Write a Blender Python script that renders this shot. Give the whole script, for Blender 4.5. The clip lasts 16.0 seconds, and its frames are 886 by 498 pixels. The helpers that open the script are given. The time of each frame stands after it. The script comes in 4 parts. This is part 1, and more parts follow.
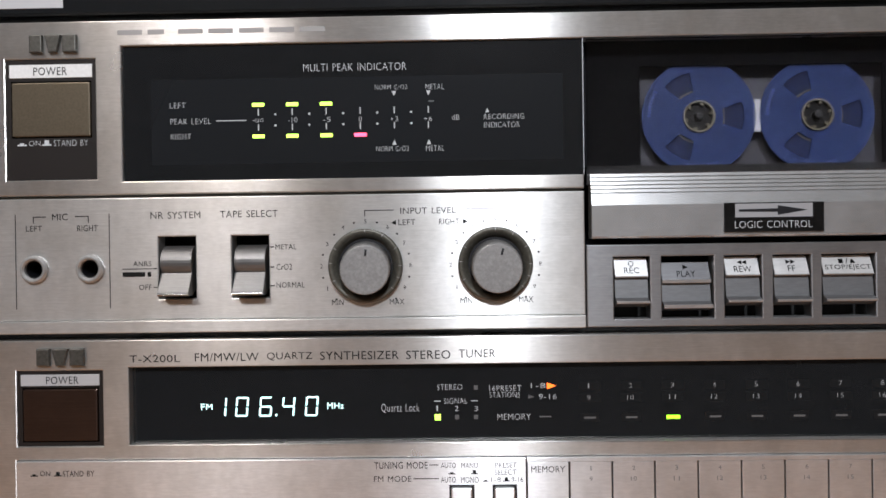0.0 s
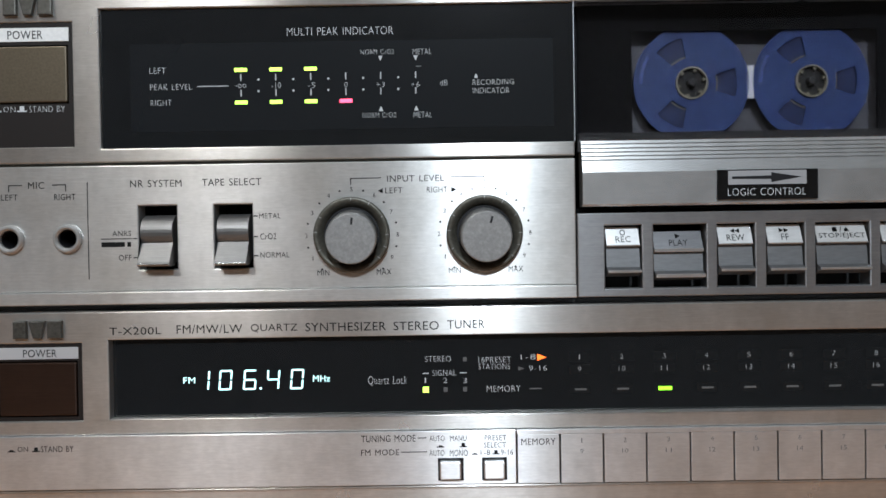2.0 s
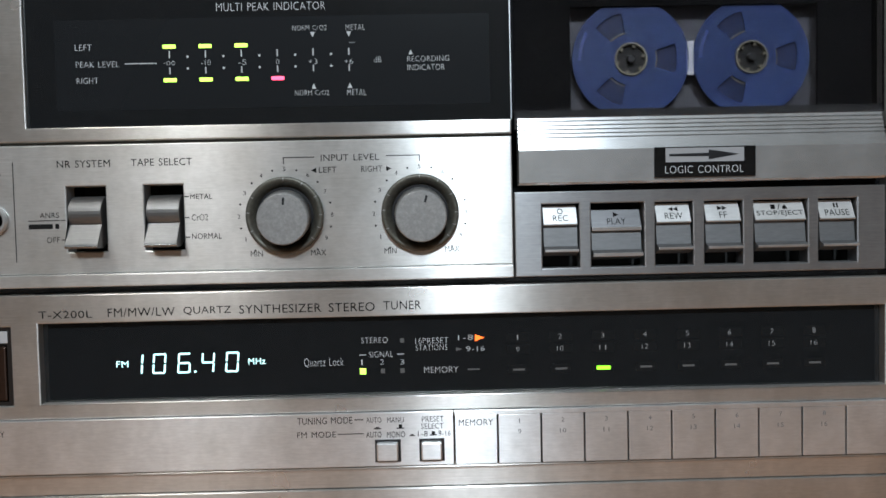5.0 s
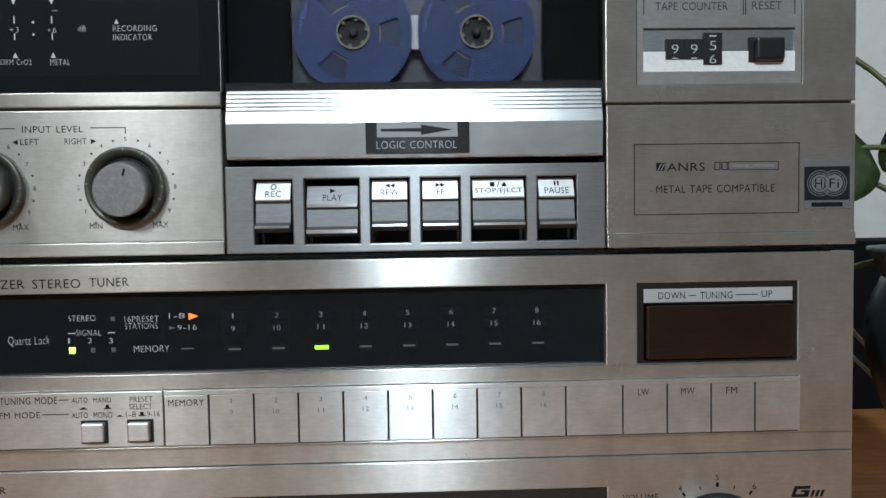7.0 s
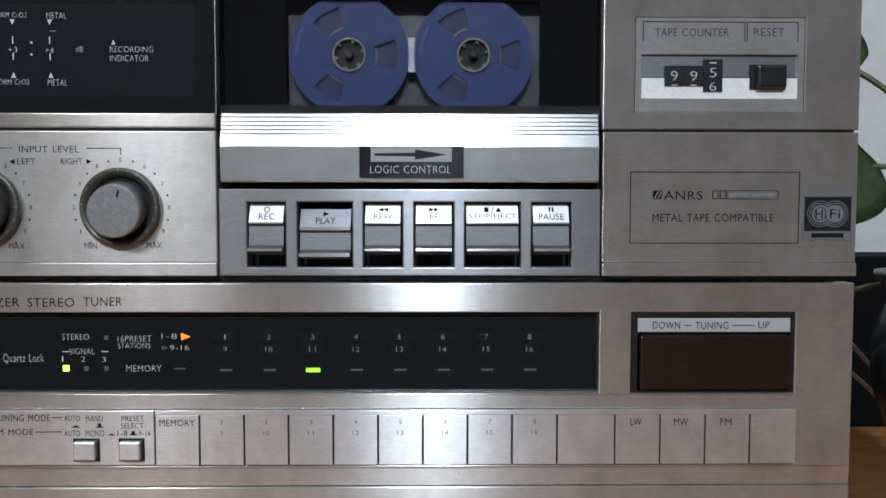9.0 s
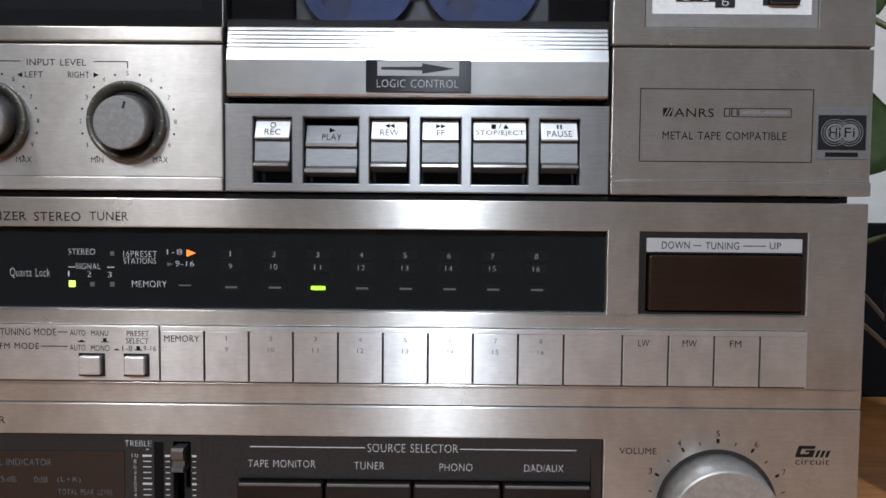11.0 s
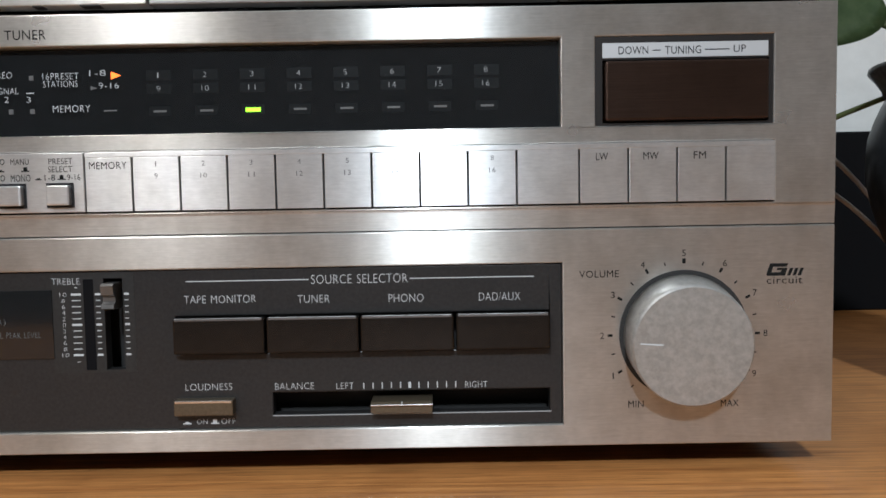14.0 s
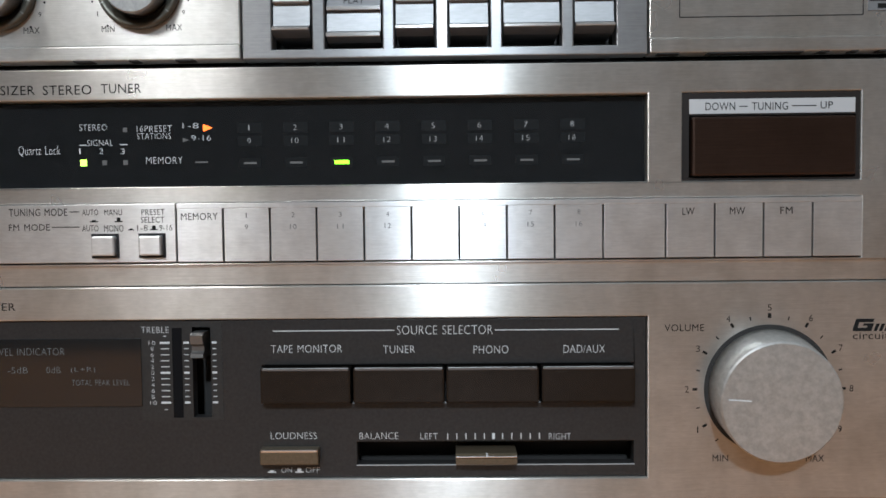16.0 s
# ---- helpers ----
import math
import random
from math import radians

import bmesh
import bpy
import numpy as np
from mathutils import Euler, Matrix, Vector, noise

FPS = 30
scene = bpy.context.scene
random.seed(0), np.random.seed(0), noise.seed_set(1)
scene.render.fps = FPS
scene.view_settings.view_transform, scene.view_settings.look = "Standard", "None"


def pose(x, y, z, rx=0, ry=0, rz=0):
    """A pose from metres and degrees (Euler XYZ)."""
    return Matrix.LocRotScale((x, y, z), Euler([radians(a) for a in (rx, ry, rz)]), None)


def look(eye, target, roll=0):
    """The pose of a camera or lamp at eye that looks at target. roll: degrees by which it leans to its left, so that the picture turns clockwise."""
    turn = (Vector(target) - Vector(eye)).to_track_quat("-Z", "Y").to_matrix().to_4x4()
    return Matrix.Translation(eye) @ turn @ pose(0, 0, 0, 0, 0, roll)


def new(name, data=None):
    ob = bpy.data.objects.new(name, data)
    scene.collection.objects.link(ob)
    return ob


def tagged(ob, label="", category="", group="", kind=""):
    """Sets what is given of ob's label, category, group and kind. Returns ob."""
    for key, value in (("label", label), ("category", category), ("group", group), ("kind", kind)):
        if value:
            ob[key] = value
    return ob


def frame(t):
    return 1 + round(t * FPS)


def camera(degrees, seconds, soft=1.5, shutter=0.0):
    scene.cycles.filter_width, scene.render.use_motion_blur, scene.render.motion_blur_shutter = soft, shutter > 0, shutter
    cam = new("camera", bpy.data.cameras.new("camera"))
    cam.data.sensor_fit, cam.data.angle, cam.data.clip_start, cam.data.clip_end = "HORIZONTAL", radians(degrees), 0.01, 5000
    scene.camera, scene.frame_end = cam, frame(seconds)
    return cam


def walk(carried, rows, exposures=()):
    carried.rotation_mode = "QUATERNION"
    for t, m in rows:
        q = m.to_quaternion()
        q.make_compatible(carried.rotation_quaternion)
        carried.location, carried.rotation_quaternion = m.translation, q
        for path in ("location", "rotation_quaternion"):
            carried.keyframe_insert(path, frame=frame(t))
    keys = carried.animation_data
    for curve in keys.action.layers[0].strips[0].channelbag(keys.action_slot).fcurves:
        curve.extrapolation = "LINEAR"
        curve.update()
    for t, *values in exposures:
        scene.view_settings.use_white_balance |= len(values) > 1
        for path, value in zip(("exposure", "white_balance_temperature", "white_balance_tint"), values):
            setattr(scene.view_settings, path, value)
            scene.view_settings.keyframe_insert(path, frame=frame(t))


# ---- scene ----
cam = camera(63.4, 16.0, soft=1.6)
PATH = [
    (0, (-0.0794, -0.2568, 0.1833), (-0.0844, 0.0431, 0.1824), -0.80),
    (0.5, (-0.0790, -0.2555, 0.1795), (-0.0851, 0.0445, 0.1782), -0.52),
    (1, (-0.0732, -0.2553, 0.1825), (-0.0774, 0.0447, 0.1812), -1.08),
    (1.5, (-0.0711, -0.2556, 0.1815), (-0.0746, 0.0444, 0.1795), -1.38),
    (2, (-0.0788, -0.2513, 0.1747), (-0.0798, 0.0487, 0.1709), -0.90),
    (2.5, (-0.0772, -0.2506, 0.1719), (-0.0776, 0.0494, 0.1686), -0.79),
    (3, (-0.0788, -0.2516, 0.1740), (-0.0798, 0.0484, 0.1698), -0.79),
    (3.2, (-0.0790, -0.2520, 0.1742), (-0.0800, 0.0480, 0.1699), -0.61),
    (5.3, (-0.0496, -0.2470, 0.1732), (-0.0438, 0.0527, 0.1614), -1.53),
    (5.5, (-0.0373, -0.2463, 0.1718), (-0.0293, 0.0533, 0.1603), -1.51),
    (6, (-0.0081, -0.2455, 0.1752), (0.0011, 0.0542, 0.1648), -1.40),
    (6.5, (0.0081, -0.2457, 0.1660), (0.0168, 0.0539, 0.1532), -0.67),
    (7, (0.0325, -0.2450, 0.1649), (0.0427, 0.0545, 0.1520), -0.86),
    (7.5, (0.0450, -0.2424, 0.1660), (0.0563, 0.0571, 0.1528), -0.50),
    (8, (0.0438, -0.2422, 0.1695), (0.0506, 0.0574, 0.1551), -0.18),
    (8.2, (0.0405, -0.2424, 0.1726), (0.0463, 0.0572, 0.1583), -0.23),
    (10.3, (0.0417, -0.2441, 0.1753), (0.0417, 0.0554, 0.1585), 0.55),
    (10.5, (0.0429, -0.2439, 0.1681), (0.0428, 0.0555, 0.1498), 0.03),
    (11, (0.0429, -0.2426, 0.1474), (0.0410, 0.0570, 0.1319), 0.49),
    (11.5, (0.0464, -0.2365, 0.1197), (0.0443, 0.0632, 0.1067), 0.45),
    (12, (0.0486, -0.2320, 0.0938), (0.0449, 0.0675, 0.0769), 0.75),
    (12.5, (0.0570, -0.2293, 0.0860), (0.0557, 0.0701, 0.0670), -0.44),
    (13, (0.0612, -0.2313, 0.0926), (0.0606, 0.0682, 0.0749), -1.07),
    (13.5, (0.0608, -0.2292, 0.0873), (0.0609, 0.0702, 0.0683), -1.01),
    (14, (0.0592, -0.2300, 0.0890), (0.0586, 0.0694, 0.0708), -1.03),
    (14.5, (0.0566, -0.2317, 0.0873), (0.0561, 0.0678, 0.0690), -1.10),
    (15, (0.0447, -0.2325, 0.0900), (0.0427, 0.0670, 0.0727), -0.68),
    (15.5, (0.0407, -0.2321, 0.0969), (0.0373, 0.0675, 0.0817), -0.69),
    (16, (0.0350, -0.2314, 0.1019), (0.0301, 0.0683, 0.0894), -0.60),
]
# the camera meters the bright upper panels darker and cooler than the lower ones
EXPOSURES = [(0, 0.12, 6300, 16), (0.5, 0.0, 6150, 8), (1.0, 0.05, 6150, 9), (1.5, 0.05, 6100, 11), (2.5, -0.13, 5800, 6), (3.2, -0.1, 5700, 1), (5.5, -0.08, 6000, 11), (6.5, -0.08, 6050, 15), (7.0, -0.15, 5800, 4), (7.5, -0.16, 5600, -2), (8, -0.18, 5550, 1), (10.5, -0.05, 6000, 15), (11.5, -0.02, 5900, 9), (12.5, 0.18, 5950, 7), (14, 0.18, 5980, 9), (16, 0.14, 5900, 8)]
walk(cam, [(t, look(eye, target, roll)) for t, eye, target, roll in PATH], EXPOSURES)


# ---- light ----
world = bpy.data.worlds.new("room_world")
scene.world = world
world.use_nodes = True
world.node_tree.nodes["Background"].inputs[0].default_value = (0.02, 0.02, 0.025, 1)
world.node_tree.nodes["Background"].inputs[1].default_value = 0.5


def lamp(name, at, aim, size, power, colour):
    data = bpy.data.lights.new(name, "AREA")
    data.shape, data.size, data.energy, data.color = "DISK", size, power, colour
    ob = new(name, data)
    ob.matrix_world = look(at, aim)
    return ob


lamp("ceiling_lamp_light", (0.025, -1.5, 1.17), (0.03, 0.0, 0.13), 0.12, 22.5, (0.91, 0.98, 1.0))
lamp("side_lamp_light", (-0.6, -1.16, 1.03), (0.05, 0.0, 0.08), 0.26, 5.0, (1.0, 0.96, 0.89))
lamp("left_lamp_light", (-0.9, -0.8, 1.65), (-0.02, 0.0, 0.13), 0.16, 4.0, (1.0, 0.93, 0.82))


# ---- materials ----
def material(name, colour, rough=0.5, metal=0.0, emit=0.0, coat=0.0):
    m = bpy.data.materials.new(name)
    m.use_nodes = True
    b = m.node_tree.nodes["Principled BSDF"]
    b.inputs["Base Color"].default_value = (*colour, 1)
    b.inputs["Roughness"].default_value = rough
    b.inputs["Metallic"].default_value = metal
    b.inputs["Coat Weight"].default_value = coat
    if emit:
        b.inputs["Emission Color"].default_value = (*colour, 1)
        b.inputs["Emission Strength"].default_value = emit
    return m


def node(m, kind, **values):
    n = m.node_tree.nodes.new(kind)
    for key, value in values.items():
        n.inputs[key].default_value = value
    return n


def grained(m, stretch, low, high, amount=0.5, bump=0.0, dirt=0.0):
    """Grain stretched along one axis, mixed into the colour, the roughness and the relief, with broad stains above it."""
    tree, b = m.node_tree, m.node_tree.nodes["Principled BSDF"]
    where = node(m, "ShaderNodeTexCoord")
    sized = node(m, "ShaderNodeMapping", Scale=stretch)
    tree.links.new(where.outputs["Object"], sized.inputs["Vector"])
    fine = node(m, "ShaderNodeTexNoise", Scale=1.0, Detail=4.0, Roughness=0.6)
    tree.links.new(sized.outputs["Vector"], fine.inputs["Vector"])
    broad = node(m, "ShaderNodeTexNoise", Scale=38.0, Detail=3.0)
    tree.links.new(where.outputs["Object"], broad.inputs["Vector"])
    tone = node(m, "ShaderNodeMix")
    tone.data_type = "RGBA"
    tone.inputs["A"].default_value, tone.inputs["B"].default_value = (*low, 1), (*high, 1)
    spread = node(m, "ShaderNodeMapRange")
    spread.inputs["From Min"].default_value, spread.inputs["From Max"].default_value = 0.32, 0.68
    tree.links.new(fine.outputs["Fac"], spread.inputs["Value"])
    tree.links.new(spread.outputs["Result"], tone.inputs["Factor"])
    last = tone.outputs["Result"]
    if dirt:
        ramp = node(m, "ShaderNodeMapRange")
        ramp.inputs["From Min"].default_value, ramp.inputs["From Max"].default_value = 0.45, 0.75
        ramp.inputs["To Max"].default_value = dirt
        tree.links.new(broad.outputs["Fac"], ramp.inputs["Value"])
        soil = node(m, "ShaderNodeMix")
        soil.data_type = "RGBA"
        soil.inputs["B"].default_value = (low[0] * 0.7, low[1] * 0.67, low[2] * 0.62, 1)
        tree.links.new(ramp.outputs["Result"], soil.inputs["Factor"])
        tree.links.new(last, soil.inputs["A"])
        last = soil.outputs["Result"]
    tree.links.new(last, b.inputs["Base Color"])
    rough = b.inputs["Roughness"].default_value
    span = node(m, "ShaderNodeMapRange")
    span.inputs["To Min"].default_value, span.inputs["To Max"].default_value = rough * (1 - amount * 0.4), rough * (1 + amount * 0.4)
    tree.links.new(broad.outputs["Fac"], span.inputs["Value"])
    tree.links.new(span.outputs["Result"], b.inputs["Roughness"])
    if bump:
        relief = node(m, "ShaderNodeBump", Strength=bump, Distance=0.0002)
        tree.links.new(fine.outputs["Fac"], relief.inputs["Height"])
        tree.links.new(relief.outputs["Normal"], b.inputs["Normal"])
    return m


def speckled(m, scale, depth, stretch=(1, 1, 1), low=0.35, high=0.65):
    """Small darker specks over the colour that the material already has."""
    tree, b = m.node_tree, m.node_tree.nodes["Principled BSDF"]
    where = node(m, "ShaderNodeTexCoord")
    sized = node(m, "ShaderNodeMapping", Scale=stretch)
    tree.links.new(where.outputs["Object"], sized.inputs["Vector"])
    specks = node(m, "ShaderNodeTexNoise", Scale=scale, Detail=2.0, Roughness=0.7)
    tree.links.new(sized.outputs["Vector"], specks.inputs["Vector"])
    span = node(m, "ShaderNodeMapRange")
    span.inputs["From Min"].default_value, span.inputs["From Max"].default_value = low, high
    span.inputs["To Min"].default_value, span.inputs["To Max"].default_value = 1.0 - depth, 1.0
    tree.links.new(specks.outputs["Fac"], span.inputs["Value"])
    scaled = node(m, "ShaderNodeVectorMath")
    scaled.operation = "SCALE"
    tree.links.new(b.inputs["Base Color"].links[0].from_socket, scaled.inputs[0])
    tree.links.new(span.outputs["Result"], scaled.inputs["Scale"])
    tree.links.new(scaled.outputs[0], b.inputs["Base Color"])
    return m


def brushed(name, low, high, rough, aniso, tangent=(0, 0, 1), metal=0.76):
    """Metal brushed along x: its highlights spread across the brushing."""
    m = grained(material(name, high, rough, metal), (60, 3000, 9000), low, high, 0.3, 0.035, 0.5)
    b = m.node_tree.nodes["Principled BSDF"]
    b.inputs["Anisotropic"].default_value = aniso
    way = node(m, "ShaderNodeCombineXYZ")
    for n in range(3):
        way.inputs[n].default_value = tangent[n]
    m.node_tree.links.new(way.outputs[0], b.inputs["Tangent"])
    return speckled(speckled(m, 900.0, 0.09, (0.35, 1, 1.4)), 130.0, 0.10, (1, 1, 0.6))


ALU = brushed("brushed_silver", (0.60, 0.58, 0.55), (0.74, 0.72, 0.70), 0.285, 1.0, (0, 0, 1), 0.81)
ALU_LIGHT = brushed("satin_light_silver", (0.70, 0.69, 0.68), (0.80, 0.79, 0.79), 0.30, 1.0, (0, 0, 1), 0.8)
BAND = brushed("pale_satin_silver", (0.81, 0.81, 0.82), (0.89, 0.89, 0.90), 0.29, 1.0, (0, 0, 1), 0.77)
PANEL_PALE = brushed("pale_satin_panel", (0.62, 0.61, 0.59), (0.75, 0.74, 0.725), 0.30, 0.98, (0, 0, 1), 0.64)
LID = brushed("polished_lid_silver", (0.76, 0.76, 0.76), (0.85, 0.85, 0.85), 0.26, 0.4, (0, 0, 1), 0.8)
ALU_GREY = brushed("grey_silver", (0.32, 0.32, 0.33), (0.42, 0.42, 0.43), 0.36, 0.85)
KNOB_FACE = grained(material("knob_face_metal", (0.30, 0.295, 0.29), 0.45, 0.6), (900, 900, 900), (0.30, 0.295, 0.29), (0.38, 0.375, 0.37), 0.4, 0.08, 0.2)
KNOB_SILVER = grained(material("volume_knob_metal", (0.58, 0.57, 0.55), 0.42, 0.6), (700, 700, 700), (0.45, 0.44, 0.425), (0.51, 0.50, 0.485), 0.4, 0.08, 0.3)
speckled(KNOB_SILVER, 420.0, 0.18)
speckled(KNOB_FACE, 500.0, 0.15)
BRONZE = grained(material("grey_bronze_metal", (0.075, 0.07, 0.055), 0.42, 0.5), (700, 700, 700), (0.085, 0.08, 0.066), (0.13, 0.125, 0.105), 0.3, 0.05, 0.2)
EMBLEM = grained(material("emblem_metal", (0.16, 0.155, 0.14), 0.4, 0.7), (900, 900, 900), (0.085, 0.08, 0.07), (0.14, 0.135, 0.12), 0.3, 0.05, 0.2)
CHROME = material("polished_edge", (0.85, 0.85, 0.86), 0.15, 1.0)
STEEL = grained(material("key_metal", (0.24, 0.24, 0.25), 0.45, 0.8), (300, 900, 1500), (0.185, 0.185, 0.19), (0.225, 0.225, 0.23), 0.4, 0.05, 0.2)
GLASS_BLACK = grained(material("black_window", (0.008, 0.009, 0.010), 0.10, 0.0), (300, 300, 300), (0.0075, 0.0085, 0.0095), (0.0105, 0.0115, 0.013), 0.5, 0.0)
GLASS_BLACK.node_tree.nodes["Principled BSDF"].inputs["Specular IOR Level"].default_value = 0.8
PANEL_BLACK = grained(material("satin_black_panel", (0.02, 0.02, 0.022), 0.38), (900, 900, 900), (0.014, 0.0138, 0.0145), (0.027, 0.026, 0.0265), 0.4, 0.05, 0.2)
PANEL_BLACK.node_tree.nodes["Principled BSDF"].inputs["Specular IOR Level"].default_value = 0.45
MATT_BLACK = material("matt_black", (0.018, 0.017, 0.017), 0.7)
CASE = grained(material("dark_steel_case", (0.03, 0.03, 0.032), 0.5), (500, 500, 500), (0.02, 0.02, 0.022), (0.04, 0.04, 0.042), 0.4, 0.1)
FRAME_DARK = material("dark_brown_frame", (0.013, 0.010, 0.009), 0.55)
FRAME_DARK.node_tree.nodes["Principled BSDF"].inputs["Specular IOR Level"].default_value = 0.25
BROWN_KEY = brushed("brown_smoked_key", (0.045, 0.026, 0.019), (0.07, 0.041, 0.030), 0.3, 0.8, (0, 0, 1), 0.7)
GOLD_KEY = grained(material("bronze_key", (0.16, 0.13, 0.09), 0.38, 0.7), (1200, 1200, 1200), (0.14, 0.113, 0.078), (0.18, 0.147, 0.104), 0.4, 0.02, 0.3)
DARK_KEY = grained(material("black_chrome_key", (0.03, 0.026, 0.023), 0.16, 0.6), (300, 300, 300), (0.018, 0.0165, 0.0155), (0.026, 0.0235, 0.022), 0.6, 0.0, 0.3)
W = material("white_print", (0.56, 0.58, 0.60), 0.6)
F = material("faint_print", (0.12, 0.13, 0.135), 0.6)
K = material("black_print", (0.012, 0.012, 0.012), 0.8)
for ink in (K, W):
    ink.node_tree.nodes["Principled BSDF"].inputs["Specular IOR Level"].default_value = 0.1
DIM = material("dim_print", (0.33, 0.34, 0.35), 0.6)
FAINT_GREY = material("faint_grey_print", (0.33, 0.32, 0.31), 0.7)
G = material("grey_print", (0.17, 0.17, 0.175), 0.7)
COUNTER_INK = material("dark_grey_print", (0.07, 0.07, 0.073), 0.8)
COUNTER_INK.node_tree.nodes["Principled BSDF"].inputs["Specular IOR Level"].default_value = 0.1
LABEL_WHITE = grained(material("white_label", (0.75, 0.75, 0.74), 0.55), (800, 800, 800), (0.70, 0.70, 0.69), (0.80, 0.80, 0.79), 0.3)
V = material("display_cyan", (0.62, 1.0, 0.95), 0.5, emit=1.5)
LED_GREEN = material("led_green", (0.30, 1.0, 0.02), 0.4, emit=2.2)
LED_LIME = material("led_lime", (0.58, 1.0, 0.10), 0.4, emit=2.2)
LED_RED = material("led_red", (1.0, 0.08, 0.16), 0.4, emit=3.0)
LED_AMBER = material("led_amber", (1.0, 0.16, 0.02), 0.4, emit=2.0)
INSET = material("dark_inset", (0.0125, 0.014, 0.016), 0.14)
SLATE = material("dim_backing", (0.011, 0.012, 0.013), 0.3)
SLATE.node_tree.nodes["Principled BSDF"].inputs["Specular IOR Level"].default_value = 0.2
LED_OFF = material("led_unlit", (0.10, 0.10, 0.10), 0.5)
BADGE = material("badge_black", (0.012, 0.012, 0.014), 0.35)
REEL_BLUE = grained(material("blue_reel_plastic", (0.045, 0.07, 0.26), 0.4), (420, 420, 420), (0.034, 0.062, 0.20), (0.085, 0.145, 0.40), 0.6)
REEL_BLUE.node_tree.nodes["Principled BSDF"].inputs["Alpha"].default_value = 0.52
REEL_DEEP = grained(material("reel_depth_blue", (0.02, 0.03, 0.09), 0.4), (300, 300, 300), (0.012, 0.020, 0.062), (0.026, 0.042, 0.125), 0.5)
REEL_PRINT = material("reel_print_pale", (0.16, 0.19, 0.36), 0.5)
HUB_DARK = material("hub_dark", (0.008, 0.007, 0.006), 0.6)
HUB_SPINDLE = material("spindle_grey", (0.05, 0.05, 0.05), 0.5, 0.3)
HUB_GOLD = material("hub_gold_ring", (0.27, 0.25, 0.18), 0.5, 0.3)
TAPE_BROWN = material("tape_dark", (0.022, 0.026, 0.075), 0.4)
VOID = material("bay_black", (0.006, 0.006, 0.007), 0.8)
SHELL = grained(material("cassette_shell", (0.06, 0.055, 0.08), 0.4), (300, 300, 300), (0.10, 0.10, 0.115), (0.16, 0.16, 0.175), 0.3)
VOID.node_tree.nodes["Principled BSDF"].inputs["Specular IOR Level"].default_value = 0.08
LEAF = grained(material("leaf_green", (0.09, 0.14, 0.05), 0.5), (120, 120, 120), (0.065, 0.11, 0.035), (0.12, 0.165, 0.065), 0.4, 0.2)
STEM = grained(material("stem_green", (0.10, 0.12, 0.04), 0.5), (200, 200, 40), (0.07, 0.08, 0.03), (0.13, 0.15, 0.05), 0.3)
VASE = grained(material("dark_glazed_vase", (0.03, 0.035, 0.04), 0.42, coat=0.25), (260, 260, 150), (0.010, 0.011, 0.013), (0.042, 0.048, 0.055), 0.6, 0.5, 0.6)
VASE_RIM = grained(material("worn_vase_rim", (0.10, 0.10, 0.095), 0.5, coat=0.2), (300, 300, 300), (0.04, 0.04, 0.04), (0.16, 0.155, 0.145), 0.6, 0.4, 0.3)
CABLE = material("grey_cable", (0.42, 0.41, 0.40), 0.5)
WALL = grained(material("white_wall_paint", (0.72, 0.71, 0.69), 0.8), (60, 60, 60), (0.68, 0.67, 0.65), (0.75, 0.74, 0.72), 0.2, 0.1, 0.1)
# unseen walls and floor, darkened so that the black windows reflect less
WALL_DIMMED = grained(material("dimmed_room_wall", (0.34, 0.325, 0.31), 0.85), (60, 60, 60), (0.30, 0.285, 0.27), (0.38, 0.365, 0.35), 0.2, 0.1, 0.1)
WOOD = grained(material("oak_table_top", (0.33, 0.18, 0.08), 0.42), (9, 420, 900), (0.37, 0.145, 0.042), (0.64, 0.29, 0.09), 0.4, 0.2, 0.4)
speckled(WOOD, 1.0, 0.35, (38, 1100, 2600), 0.34, 0.5)


def smoked_glass():
    m = material("smoked_glass", (0.35, 0.34, 0.35), 0.02)
    b = m.node_tree.nodes["Principled BSDF"]
    b.inputs["Transmission Weight"].default_value = 1.0
    b.inputs["IOR"].default_value = 1.45
    return m


SMOKED = smoked_glass()


# ---- building blocks, all in millimetres ----
def holder(name, label, category, at=(0, 0, 0), group="", kind=""):
    ob = new(name)
    ob.empty_display_size = 0.01
    ob.location = [v * 0.001 for v in at]
    return tagged(ob, label, category, group, kind)


def part(name, bm, mat, parent=None, label=""):
    """Links a bmesh in millimetres as one mesh object."""
    bmesh.ops.scale(bm, vec=(0.001, 0.001, 0.001), verts=bm.verts)
    data = bpy.data.meshes.new(name)
    bm.to_mesh(data)
    bm.free()
    data.materials.append(mat)
    ob = new(name, data)
    if parent:
        ob.parent = parent
        up, shift = parent, Vector((0, 0, 0))
        while up:
            shift += up.location
            up = up.parent
        ob.location = -shift
    return tagged(ob, label)


def box(x0, x1, y0, y1, z0, z1, bevel=0.0, bm=None, segments=2):
    bm = bm or bmesh.new()
    made = bmesh.ops.create_cube(bm, size=1.0)["verts"]
    for v in made:
        v.co = Vector(((x0 + x1) / 2 + v.co.x * (x1 - x0), (y0 + y1) / 2 + v.co.y * (y1 - y0), (z0 + z1) / 2 + v.co.z * (z1 - z0)))
    if bevel:
        edges = list({e for v in made for e in v.link_edges})
        bmesh.ops.bevel(bm, geom=edges, offset=bevel, segments=segments, affect="EDGES", profile=0.5)
    return bm


